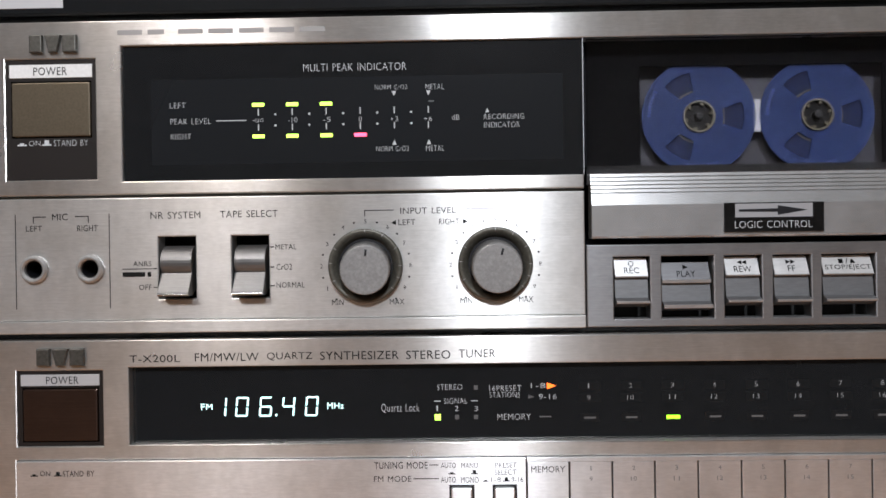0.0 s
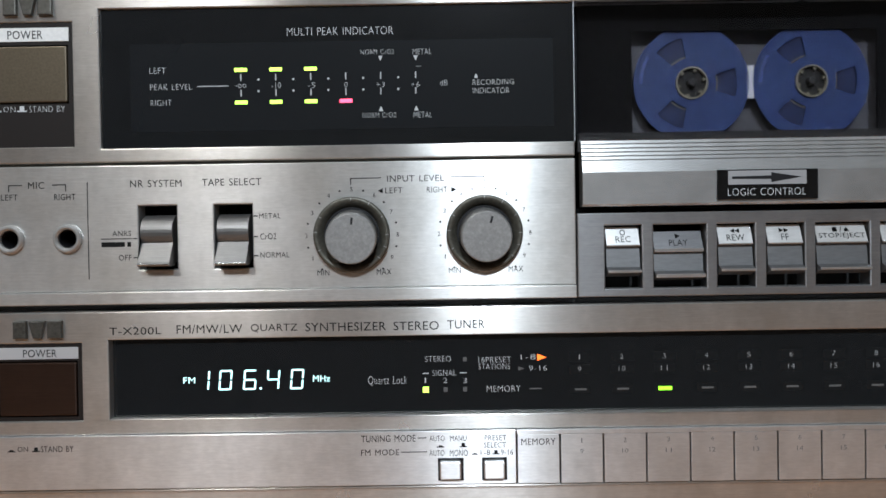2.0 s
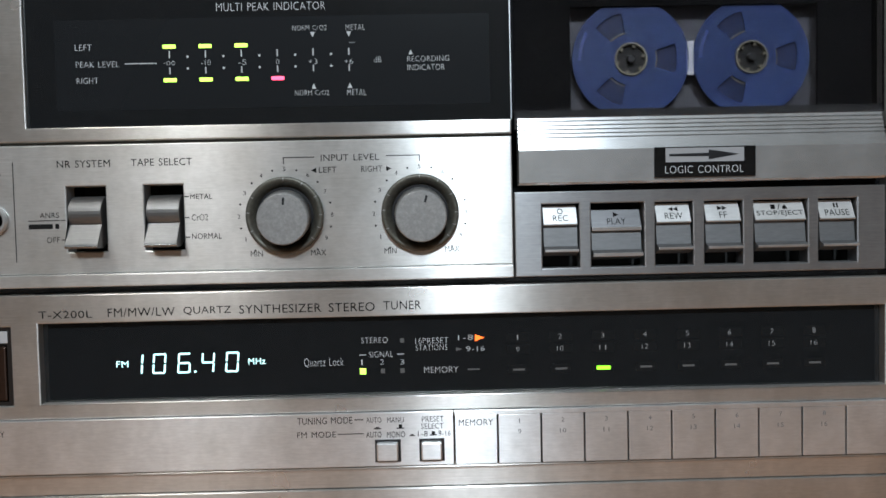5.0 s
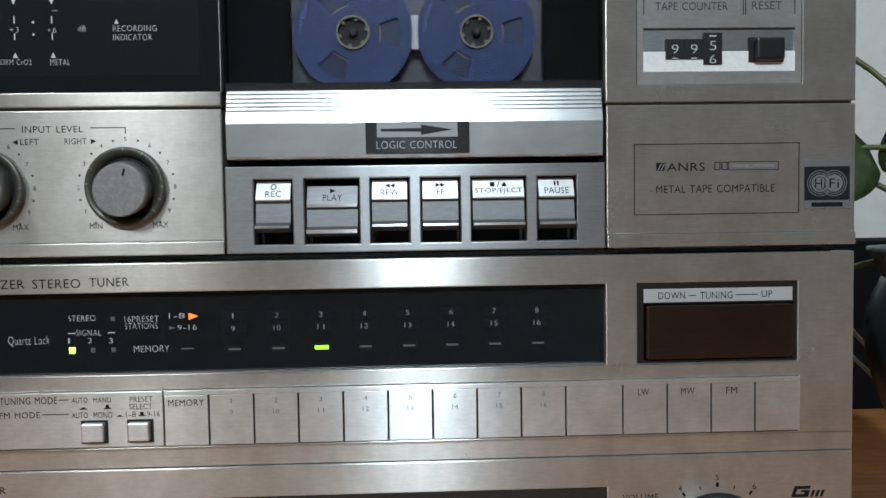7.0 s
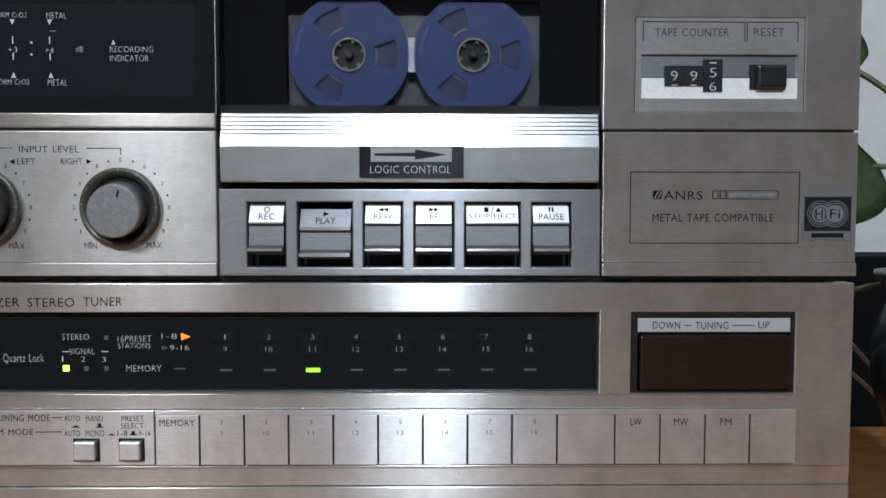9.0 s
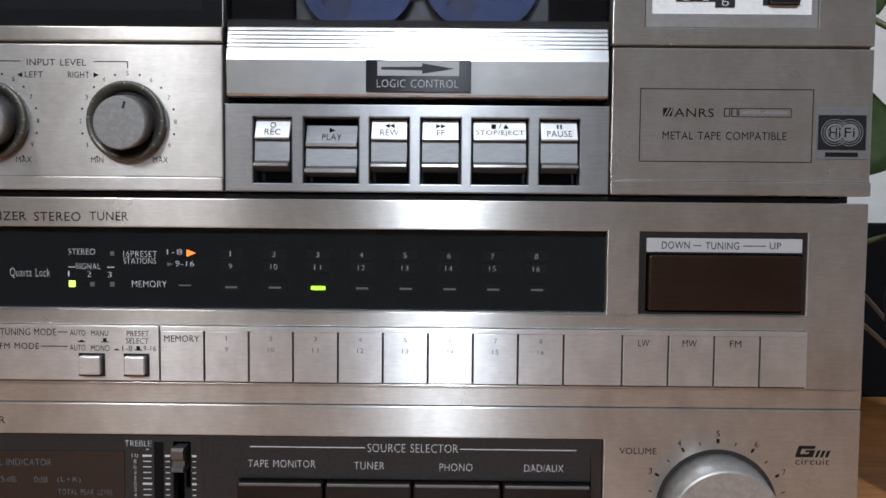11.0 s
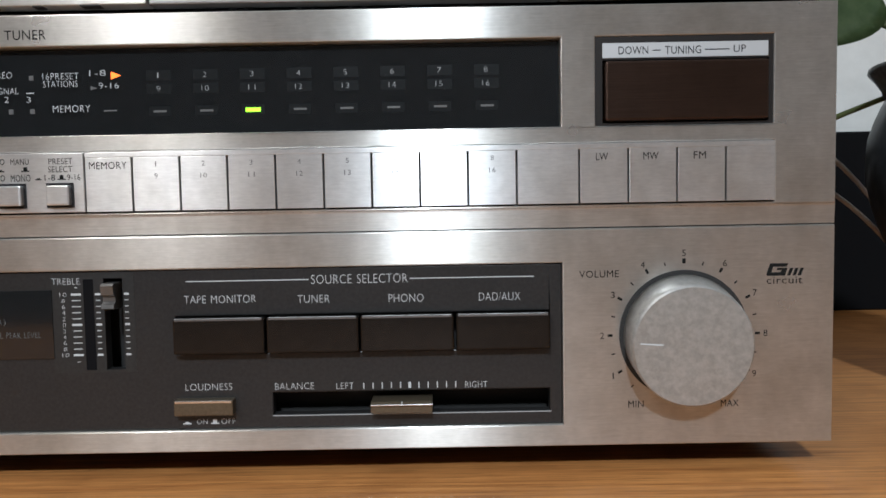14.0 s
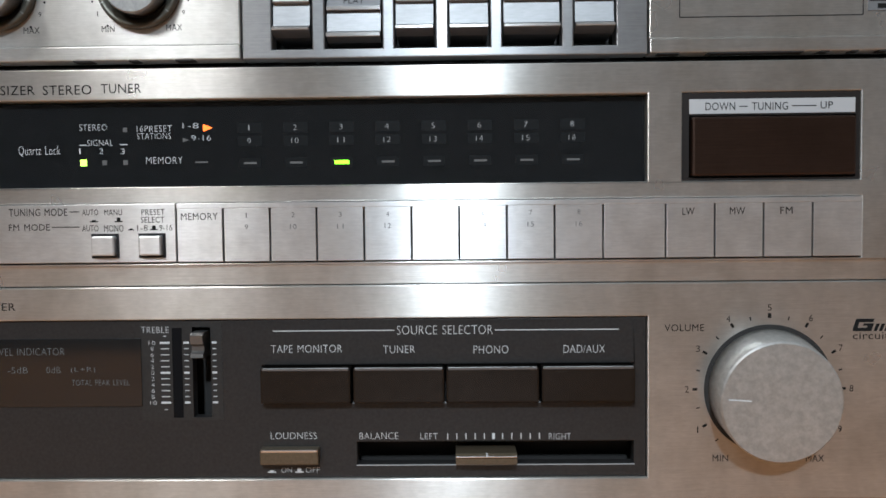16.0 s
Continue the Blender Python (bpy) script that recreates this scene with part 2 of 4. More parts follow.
def prism(outline, y0, y1, bm=None):
    """A flat outline in x and z, from depth y0 (front) to y1."""
    bm = bm or bmesh.new()
    front = [bm.verts.new((x, y0, z)) for x, z in outline]
    back = [bm.verts.new((x, y1, z)) for x, z in outline]
    faces = [bm.faces.new(front), bm.faces.new(back[::-1])]
    for n in range(len(outline)):
        faces.append(bm.faces.new((front[n], back[n], back[n - 1], front[n - 1])))
    bmesh.ops.recalc_face_normals(bm, faces=faces)
    return bm


def profile(points, x0, x1, bm=None):
    """A profile in y and z drawn along x."""
    bm = bm or bmesh.new()
    a = [bm.verts.new((x0, y, z)) for y, z in points]
    b = [bm.verts.new((x1, y, z)) for y, z in points]
    faces = [bm.faces.new(a), bm.faces.new(b[::-1])]
    for n in range(len(points)):
        faces.append(bm.faces.new((a[n], b[n], b[n - 1], a[n - 1])))
    bmesh.ops.recalc_face_normals(bm, faces=faces)
    return bm


def plate(x0, x1, z0, z1, y0, y1, holes=()):
    """A plate from y0 (front) to y1 with rectangular openings (x0, x1, z0, z1) through it."""
    xs = sorted({x0, x1, *[v for h in holes for v in h[:2]]})
    zs = sorted({z0, z1, *[v for h in holes for v in h[2:]]})
    xs, zs = [v for v in xs if x0 <= v <= x1], [v for v in zs if z0 <= v <= z1]
    solid = {}
    for i in range(len(xs) - 1):
        for j in range(len(zs) - 1):
            cx, cz = (xs[i] + xs[i + 1]) / 2, (zs[j] + zs[j + 1]) / 2
            solid[i, j] = not any(h[0] < cx < h[1] and h[2] < cz < h[3] for h in holes)
    bm, made = bmesh.new(), {}

    def vert(i, j, y):
        if (i, j, y) not in made:
            made[i, j, y] = bm.verts.new((xs[i], y, zs[j]))
        return made[i, j, y]

    for (i, j), full in solid.items():
        if not full:
            continue
        bm.faces.new([vert(i, j, y0), vert(i + 1, j, y0), vert(i + 1, j + 1, y0), vert(i, j + 1, y0)])
        bm.faces.new([vert(i, j, y1), vert(i, j + 1, y1), vert(i + 1, j + 1, y1), vert(i + 1, j, y1)])
        for di, dj, a, b in ((-1, 0, (0, 0), (0, 1)), (1, 0, (1, 1), (1, 0)), (0, -1, (1, 0), (0, 0)), (0, 1, (0, 1), (1, 1))):
            if not solid.get((i + di, j + dj), False):
                p, r = (i + a[0], j + a[1]), (i + b[0], j + b[1])
                bm.faces.new([vert(*p, y0), vert(*r, y0), vert(*r, y1), vert(*p, y1)])
    bmesh.ops.recalc_face_normals(bm, faces=bm.faces)
    # a narrow bevel along the sharp edges catches the light
    edges = [e for e in bm.edges if len(e.link_faces) == 2 and e.calc_face_angle(0) > 1.0 and all(v.co.y == y0 for v in e.verts)]
    bmesh.ops.bevel(bm, geom=edges, offset=0.45, segments=2, affect="EDGES", profile=0.5)
    return bm


def lathe(cx, cz, rings, steps=48, bm=None, squash=1.0):
    """Rings (y, radius) turned about an axis along y; the ends are closed."""
    bm = bm or bmesh.new()
    loops = []
    for y, r in rings:
        loops.append([bm.verts.new((cx + r * math.cos(2 * math.pi * n / steps), y, cz + r * math.sin(2 * math.pi * n / steps))) for n in range(steps)])
    faces = []
    for a, b in zip(loops, loops[1:]):
        for n in range(steps):
            faces.append(bm.faces.new((a[n], a[n - 1], b[n - 1], b[n])))
    faces += [bm.faces.new(loops[0]), bm.faces.new(loops[-1][::-1])]
    bmesh.ops.recalc_face_normals(bm, faces=faces)
    return bm


def ring(cx, cz, r0, r1, y0, y1, steps=48, bm=None, chamfer=0.0, shape=None):
    """A flat ring between two radii."""
    bm = bm or bmesh.new()
    cut = [(r0, y1), (r0, y0 + chamfer), (r0 + chamfer, y0), (r1 - chamfer, y0), (r1, y0 + chamfer), (r1, y1)] if chamfer else [(r0, y1), (r0, y0), (r1, y0), (r1, y1)]
    cut = shape or cut
    loops = [[bm.verts.new((cx + r * math.cos(a), y, cz + r * math.sin(a))) for r, y in cut] for a in (2 * math.pi * n / steps for n in range(steps))]
    faces = []
    for n in range(steps):
        for k in range(len(cut)):
            faces.append(bm.faces.new((loops[n][k], loops[n][k - 1], loops[n - 1][k - 1], loops[n - 1][k])))
    bmesh.ops.recalc_face_normals(bm, faces=faces)
    return bm


PRINT_Y = {}  # depth of the surface that carries the print, by parent


def let(parent, words, cx, base, width, height, mat, name="lettering"):
    """Printed words, centred on cx, standing on the height base, as wide and as high as given."""
    curve = bpy.data.curves.new(name, "FONT")
    curve.body, curve.size, curve.extrude, curve.align_x = words, 1.0, 0.0, "LEFT"
    curve.resolution_u = 3
    curve.space_character, curve.space_word = 1.06, 1.3
    curve.offset = -0.018 if mat in (W, DIM, F) else 0.0
    temp = bpy.data.objects.new("text_temp", curve)
    data = bpy.data.meshes.new_from_object(temp)
    bpy.data.objects.remove(temp)
    bpy.data.curves.remove(curve)
    points = np.array([v.co[:] for v in data.vertices])
    low, high = points.min(0), points.max(0)
    y = PRINT_Y[parent] - 0.06
    for v in data.vertices:
        v.co = ((cx + ((v.co.x - low[0]) / max(high[0] - low[0], 1e-6) - 0.5) * width) * 0.001, y * 0.001, (base + (v.co.y - low[1]) / (high[1] - low[1]) * height) * 0.001)
    data.materials.clear()
    data.materials.append(mat)
    data.name = name
    ob = new(name, data)
    ob.parent = parent
    shift, up = Vector((0, 0, 0)), parent
    while up:
        shift += up.location
        up = up.parent
    ob.location = -shift
    return ob


def mark(parent, x0, x1, z0, z1, mat, name="printed_line", proud=0.06):
    y = PRINT_Y[parent]
    return part(name, box(x0, x1, y - proud, y + 0.05, z0, z1), mat, parent)


def tri(parent, points, mat, name="arrow_mark", proud=0.06):
    y = PRINT_Y[parent]
    return part(name, prism(points, y - proud, y + 0.05), mat, parent)


def up_icon(parent, x, z, mat, raised, s=1.0):
    """The small sign for a key that is in or out: a low or a high block on a line."""
    mark(parent, x - 1.7 * s, x + 1.7 * s, z, z + 0.5 * s, mat, "key_sign")
    mark(parent, x - 0.8 * s, x + 0.8 * s, z + 0.5 * s, z + (2.0 if raised else 1.0) * s, mat, "key_sign")


def carries(ob, y):
    PRINT_Y[ob] = y
    return ob


LEFT, RIGHT = -256.0, 184.5


def emblem(parent, x, z, y, s=1.0):
    """The maker's raised emblem, as three plain slanting metal blocks."""
    h = 6.2 * s
    for a, b, lean in ((0.0, 4.6, 0.0), (5.4, 11.4, 1.6), (12.0, 17.0, 0.0)):
        foot = [(x + (a + lean) * s, z), (x + (b - lean) * s, z), (x + b * s, z + h), (x + a * s, z + h)]
        bm = prism(foot, y - 1.5, y)
        bmesh.ops.bevel(bm, geom=[e for e in bm.edges if all(v.co.y < y - 1 for v in e.verts)], offset=0.35, segments=2, affect="EDGES", profile=0.5)
        part("emblem_block", bm, EMBLEM, parent, "raised dark metal emblem block")


# ---- room ----
def room():
    def slab(name, x0, x1, y0, y1, z0, z1, label):
        return tagged(part(name, box(x0, x1, y0, y1, z0, z1), WALL if name in ("wall_north", "ceiling") else WALL_DIMMED, None), label, "wall" if "wall" in name else name, kind="structure")
    slab("wall_north", -2000, 2000, 420, 520, -800, 1800, "plain white painted wall behind the table")
    slab("wall_south", -2000, 2000, -2600, -2500, -800, 1800, "unseen wall of the room, darkened to dim reflections")
    slab("wall_west", -2100, -2000, -2600, 520, -800, 1800, "unseen side wall, darkened to dim reflections")
    slab("wall_east", 2000, 2100, -2600, 520, -800, 1800, "unseen side wall, darkened to dim reflections")
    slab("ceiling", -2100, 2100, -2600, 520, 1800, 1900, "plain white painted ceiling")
    slab("floor", -2100, 2100, -2600, 520, -860, -750, "unseen floor under the table, in the darkened wall tone")


room()


def table():
    t = holder("table", "brown oak table with a long straight grain", "table")
    part("tabletop", box(-620, 760, -330, 415, -28, 0, 3), WOOD, t)
    for x, y in ((-580, -290), (720, -290), (-580, 370), (720, 370)):
        part("leg", box(x - 25, x + 25, y - 25, y + 25, -750, -28, 3), WOOD, t)


table()

low_box = holder("low_box", "low black box standing at the back of the table", "box")
part("body", box(60, 700, 335, 405, 0, 141, 2), VOID, low_box)


def case(thing, z0, z1, foot=0.0):
    part("case", box(LEFT + 4, RIGHT - 4, 30, 292, z0, z1, 1.0), CASE, thing, "dark painted sheet steel case")
    part("chassis_frame", plate(LEFT + 4, RIGHT - 4, z0, z1, 6.1, 29.9, [(LEFT + 7, RIGHT - 7, z0 + 1.5, z1 - 1.5)]), CASE, thing)
    if foot:
        for x in (LEFT + 45, RIGHT - 45):
            for y in (40, 250):
                part("foot", lathe_up(x, y, [(0, 11), (foot * 0.6, 12), (foot, 12)]), MATT_BLACK, thing)


def lathe_up(cx, cy, rings, steps=32, wall=0.0):
    """Rings (z, radius) turned about an upright axis."""
    bm, loops, faces = bmesh.new(), [], []
    for z, r in rings:
        loops.append([bm.verts.new((cx + r * math.cos(2 * math.pi * n / steps), cy + r * math.sin(2 * math.pi * n / steps), z)) for n in range(steps)])
    for a, b in zip(loops, loops[1:]):
        for n in range(steps):
            faces.append(bm.faces.new((a[n], a[n - 1], b[n - 1], b[n])))
    faces += [bm.faces.new(loops[0]), bm.faces.new(loops[-1][::-1])]
    bmesh.ops.recalc_face_normals(bm, faces=faces)
    for f in faces[:-2]:
        f.smooth = True
    return bm


def scale_numbers(parent, cx, cz, radius, height, mat, shown, step=30.0):
    """The figures 1 to 9 round a knob, with 5 at the top."""
    for n in shown:
        a = radians(90 - (n - 5) * step)
        w = height * (0.2 if n == 1 else 0.6)
        let(parent, str(n), cx + radius * math.cos(a), cz + radius * math.sin(a) - height / 2, w, height, mat, "scale_number")


def dot(parent, x, z, r, mat, name="scale_dot"):
    y = PRINT_Y[parent]
    return part(name, prism([(x + r * math.cos(radians(a)), z + r * math.sin(radians(a))) for a in range(0, 360, 45)], y - 0.06, y + 0.05), mat, parent)


def tick(parent, cx, cz, a, r0, r1, w, mat, y=None, name="scale_tick"):
    """A short radial line."""
    y = PRINT_Y[parent] if y is None else y
    c, s = math.cos(radians(a)), math.sin(radians(a))
    pts = [(cx + r * c - k * w / 2 * s, cz + r * s + k * w / 2 * c) for r, k in ((r0, -1), (r1, -1), (r1, 1), (r0, 1))]
    return part(name, prism(pts, y - 0.06, y + 0.05), mat, parent)


# ---- cassette deck ----
def power_module(thing, x0, x1, z0, z1, label_z, key_z, key_mat, strip_mat, strip_label):
    """A black frame with a white label strip and one wide key."""
    frame_part = carries(part("power_frame", plate(x0, x1, z0, z1, 0.6, 5, [(x0 + 1.6, x1 - 1.6, key_z[0], key_z[1])]), FRAME_DARK, thing, "black power switch frame"), 0.6)
    part("switch_well", box(x0 + 0.4, x1 - 0.4, 5.2, 8, z0 + 0.4, z1 - 0.4), MATT_BLACK, thing)
    strip = carries(part("label_strip", box(x0 + 1.2, x1 - 1.2, 0.3, 0.9, label_z[0], label_z[1], 0.1), strip_mat, frame_part, strip_label), 0.3)
    key = part("power_key", box(x0 + 2.0, x1 - 2.0, 0.1, 4, key_z[0] + 0.5, key_z[1] - 0.5, 0.5), key_mat, thing, "wide bronze power key")
    return frame_part, strip, key


def transport_key(thing, x0, x1, zt, z_label, z_grip, sunk):
    """A key with a label plate on top, two bright ridges and a ribbed grip."""
    d = 2.6 if sunk else 1.3
    body = part("transport_key", profile([(13, zt), (1.6 + d, zt), (-1.2 + d, z_label), (-0.4 + d, z_label - 0.8), (-1.2 + d, z_grip + 1.2), (-3.6 + d, z_grip), (-3.4 + d, z_grip - 0.7), (0.5 + d, z_grip - 2.2), (13, z_grip - 2.2)], x0, x1), STEEL, thing, "grey metal piano key")
    plate_part = part("label_plate", profile([(1.7 + d, zt + 0.05), (1.3 + d, zt + 0.05), (-1.5 + d, z_label), (-1.1 + d, z_label)], x0 + 0.1, x1 - 0.1), KEY_LABEL_SHADED if sunk else KEY_LABEL, body)
    part("ridge", box(x0, x1, -1.9 + d, -0.8 + d, z_label - (1.2 if sunk else 0.5), z_label, 0.15), ALU_LIGHT, body, "bright ridge")
    part("ridge", box(x0, x1, -4.0 + d, -3.0 + d, z_grip - (1.1 if sunk else 0.7), z_grip + 0.15, 0.15), ALU_LIGHT, body, "bright ridge")
    carries(plate_part, -0.05 + d)
    return body, plate_part


def rocker(thing, x0, x1, z0, z1):
    """A lever switch in a deep slot: a bright barrel above and a flat lever below."""
    part("switch_well", plate(x0 - 1, x1 + 1, z0 - 1, z1 + 1, 14, 16), MATT_BLACK, thing)
    for a, b in ((x0 - 1.0, x0 - 0.05), (x1 + 0.05, x1 + 1.0)):
        part("well_side", box(a, b, 3.2, 14, z0 - 1, z1 + 1), MATT_BLACK, thing)
    arc = [(4 - 6.3 * math.sin(radians(a)), 178.8 + 6.2 * math.cos(radians(a))) for a in range(0, 151, 10)]
    lever = part("switch_lever", profile([*arc, (-1.6, 175.2), (-5.2, 168.6), (-5.4, 167.7), (-4.8, 167.1), (-0.5, 167.2), (8, 172.0), (9, 180)], x0 + 1.5, x1 - 1.0), STEEL_BRIGHT, thing, "grey metal lever switch")
    for f in lever.data.polygons:
        f.use_smooth = False
    part("lever_edge", box(x0 + 1.5, x1 - 1.0, -5.65, -4.9, 167.5, 168.0, 0.1), CHROME, lever)


# pressed key's plate: the same label metal, its duller reflection painted as grey
KEY_LABEL_SHADED = brushed("shaded_key_label", (0.20, 0.20, 0.21), (0.26, 0.26, 0.27), 0.4, 0.5, (0, 0, 1), 0.7)
KEY_LABEL = brushed("bright_key_label", (0.74, 0.74, 0.74), (0.82, 0.82, 0.82), 0.42, 0.5, (0, 0, 1), 0.55)
STEEL_BRIGHT = brushed("lever_metal", (0.19, 0.19, 0.19), (0.26, 0.255, 0.25), 0.36, 0.3, (0, 0, 1), 0.8)


def droop(ob, dx, dz):
    """Lets a knob hang slightly askew on its worn shaft: dx and dz for each unit that it stands out."""
    for v in ob.data.vertices:
        v.co.x -= v.co.y * dx
        v.co.z -= v.co.y * dz
    return ob


def input_knob(thing, x, z, pointer):
    outer = part("knob_ring", ring(x, z, 9.6, 13.3, -2.6, 0, 64, None, 0.7, [(9.6, 0), (9.6, -0.5), (11.6, -2.2), (12.2, -2.6), (12.9, -2.5), (13.3, -1.9), (13.3, 0)]), BRONZE, thing, "dark bronze outer knob ring")
    for f in outer.data.polygons:
        f.use_smooth = True
    for a in (-40, -20, 0, 30, 60, 90, 150, 175, 205):
        tick(outer, x, z, a, 11.9, 13.0, 0.3, KNOB_FACE, -2.56, "notch")
    part("ring_floor", lathe(x, z, [(-0.6, 9.7), (0, 9.7)], 40), BADGE, thing)
    body = carries(part("input_knob", lathe(x, z, [(-0.6, 9.0), (-6.7, 8.8), (-7.4, 8.65), (-7.7, 8.3)], 64), KNOB_FACE, thing, "round grey metal level knob"), -7.7)
    droop(body, 0.05, -0.18)
    for f in body.data.polygons:
        f.use_smooth = abs(f.normal.y) < 0.5
    droop(tick(body, x, z, pointer, 4.9, 7.3, 0.75, BADGE, None, "pointer"), 0.05, -0.18)
    return body


def deck():
    t = holder("cassette_deck", "silver stereo cassette deck with a loaded tape, stacked on the tuner", "cassette deck", (0, 0, 151.5))
    case(t, 151.5, 265)
    win, bay = (-198.8, -33.0, 208.5, 257.3), (-33.0, 97.2, 180, 257.3)
    up = carries(part("upper_fascia", plate(LEFT, RIGHT, 203.7, 266.5, 0, 6, [win, bay, (-241.1, -208.3, 209.4, 253.0), (108.0, 165.5, 209.4, 241.0)]), ALU, t, "brushed silver upper front panel"), 0)
    for k in range(7):
        mark(up, -200 + k * 11, -200 + k * 11 + (9.0 if k != 1 else 6.0), 261.2, 263.0, FAINT_GREY, "blurred_lettering")
    emblem(up, -231.5, 255.2, 0)
    nr, ts = (-186.3, -172.8, 165.9, 188.4), (-159.7, -146.3, 165.9, 188.4)
    jacks = [(x - 3.3, x + 3.3, 173.8, 180.4) for x in (-231.3, -211.0)]
    dfl = carries(part("lower_fascia", plate(LEFT, -33.0, 158.4, 202.6, 0, 6, [nr, ts, *jacks]), PANEL_PALE, t, "light silver control panel"), 0)
    dfr = carries(part("lower_fascia", plate(97.4, RIGHT, 158.4, 202.6, 0, 6), ALU, t, "light silver control panel"), 0)
    for a, b in ((LEFT, -33.0), (97.4, RIGHT)):
        part("bottom_lip", box(a, b, -0.9, 6, 153.8, 158.3, 0.4), PANEL_PALE if a < 0 else ALU, t)
        for x, w in ((-84, 3), (-67.5, 1.5), (-51, 3), (-150, 3), (-196, 3)) if a < 0 else ((103.5, 3.5), (131, 15), (152.5, 1.5), (162, 1.2), (171, 1.5)):
            part("vent_notch", box(x - w, x + w, -0.7, 3, 153.5, 153.95), MATT_BLACK, t)
        part("groove", box(a + 0.5, b - 0.5, 2.0, 6, 202.5, 203.8), BRONZE, t)
    part("bay_edge", box(-33.05, -32.75, 0.3, 4, 208.6, 257.2), ALU_GREY, t)
    # peak level window
    dw = carries(part("display_window", box(win[0] + 0.1, win[1] - 0.1, 1.2, 5, win[2] + 0.1, win[3] - 0.1), GLASS_BLACK, t, "black glass peak level window"), 1.2)
    part("inset_panel", box(-188.6, -40.0, 1.17, 1.4, 214.2, 245.0), INSET, dw)
    for n in range(6):
        x = -149.7 + n * 12.28
        mark(dw, x - 0.2, x + 0.2, 231.6, 234.0, W, "scale_tick")
        mark(dw, x - 0.2, x + 0.2, 226.2, 228.5, W, "scale_tick")
        if n < 5:
            dot(dw, x + 6.15, 232.0, 0.42, W)
            dot(dw, x + 6.15, 228.0, 0.42, W)
        for z in (235.5, 224.1):
            lit = LED_LIME if n < 3 else LED_RED if (n == 3 and z < 230) else None
            if lit:
                part("level_lamp", box(x - 2.2, x + 2.2, 0.9, 1.4, z - 0.65, z + 0.65, 0.2), lit, dw, "lit level lamp")
    mark(dw, -90.2 + 2.0, -90.2 + 4.0, 235.6, 236.0, F, "level_lamp")
    for x in (-100.6, -88.2):
        tri(dw, [(x - 0.8, 239.6), (x + 0.8, 239.6), (x, 237.8)], W)
        tri(dw, [(x - 0.8, 220.3), (x, 222.1), (x + 0.8, 220.3)], W)
    tri(dw, [(-67.8, 231.4), (-67.1, 233.0), (-66.4, 231.4)], W)
    mark(dw, -165.0, -154.1, 229.8, 230.1, W)
    # power switch
    dpow, dplab, key = power_module(t, -241.0, -208.4, 209.6, 252.9, (246.4, 251.2), (224.6, 245.2), GOLD_KEY, LABEL_WHITE, "white label strip")
    up_icon(dpow, -235.6, 221.9, W, False)
    up_icon(dpow, -226.6, 221.9, W, True)
    # microphone jacks
    for x in (-231.3, -211.0):
        part("jack_collar", ring(x, 177.1, 3.3, 5.0, -1.6, 0.2, 40, None, 0.6), KNOB_SILVER, t, "round metal jack collar")
        part("jack_tube", ring(x, 177.1, 3.1, 3.6, 0.0, 14, 32), BADGE, t)
        part("jack_end", lathe(x, 177.1, [(12, 3.4), (14, 3.4)], 24), MATT_BLACK, t)
    for x in (-204.0, -238.2):
        mark(dfl, x - 0.15, x + 0.15, 162.8, 197.0, K)
    for a, b in ((-231.6, -227.0), (-216.4, -211.5)):
        mark(dfl, a, b, 195.9, 196.25, K)
    for x in (-231.6, -211.6):
        mark(dfl, x - 0.17, x + 0.17, 193.8, 196.25, K)
    rocker(t, *nr)
    rocker(t, *ts)
    mark(dfl, -199.5, -188.6, 176.7, 177.0, K)
    mark(dfl, -188.2, -186.8, 176.7, 177.05, K)
    mark(dfl, -199.4, -191.2, 174.0, 175.7, K, "blurred_lettering")
    mark(dfl, -190.3, -189.0, 174.0, 175.7, K, "blurred_lettering")
    mark(dfl, -188.2, -186.8, 170.0, 170.35, K)
    for z in (184.1, 176.9, 170.2):
        mark(dfl, -145.9, -144.4, z - 0.2, z + 0.2, K)
    # level knobs
    for x, pointer in ((-111.4, 86), (-65.0, 74)):
        input_knob(t, x, 176.9, pointer)
        scale_numbers(dfl, x, 176.9, 16.0, 1.5, K, range(1, 10))
        for k in range(10):
            a = radians(90 - (k - 4.5) * 30 if k not in (0, 9) else (228 if k == 0 else -48))
            dot(dfl, x + 16.0 * math.cos(a), 176.9 + 16.0 * math.sin(a), 0.38, K)
    for a, b in ((-111.6, -101.0), (-76.4, -64.9)):
        mark(dfl, a, b, 196.6, 196.9, K)
    for x in (-111.6, -64.9):
        mark(dfl, x - 0.17, x + 0.17, 194.6, 196.9, K)
    tri(dfl, [(-102.2, 192.2), (-100.4, 193.1), (-100.4, 191.3)], K)
    tri(dfl, [(-74.6, 192.3), (-76.4, 193.2), (-76.4, 191.4)], K)
    # cassette bay with its lid
    part("bay_back", box(-33.0, 97.6, 26, 28, 184, 257.6), VOID, t)
    for a, b in ((-33.4, -32.7), (97.25, 98.0)):
        part("bay_side", box(a, b, 6.1, 26, 184, 257.6), VOID, t)
    part("bay_floor", box(-32.6, 97.2, 4, 26, 183.6, 185.0), VOID, t)
    part("bay_roof", box(-32.6, 97.2, 6.1, 26, 257.4, 258.2), VOID, t)
    part("window_sill", box(-31.6, 96.4, 2.0, 7.0, 205.0, 211.4), MATT_BLACK, t)
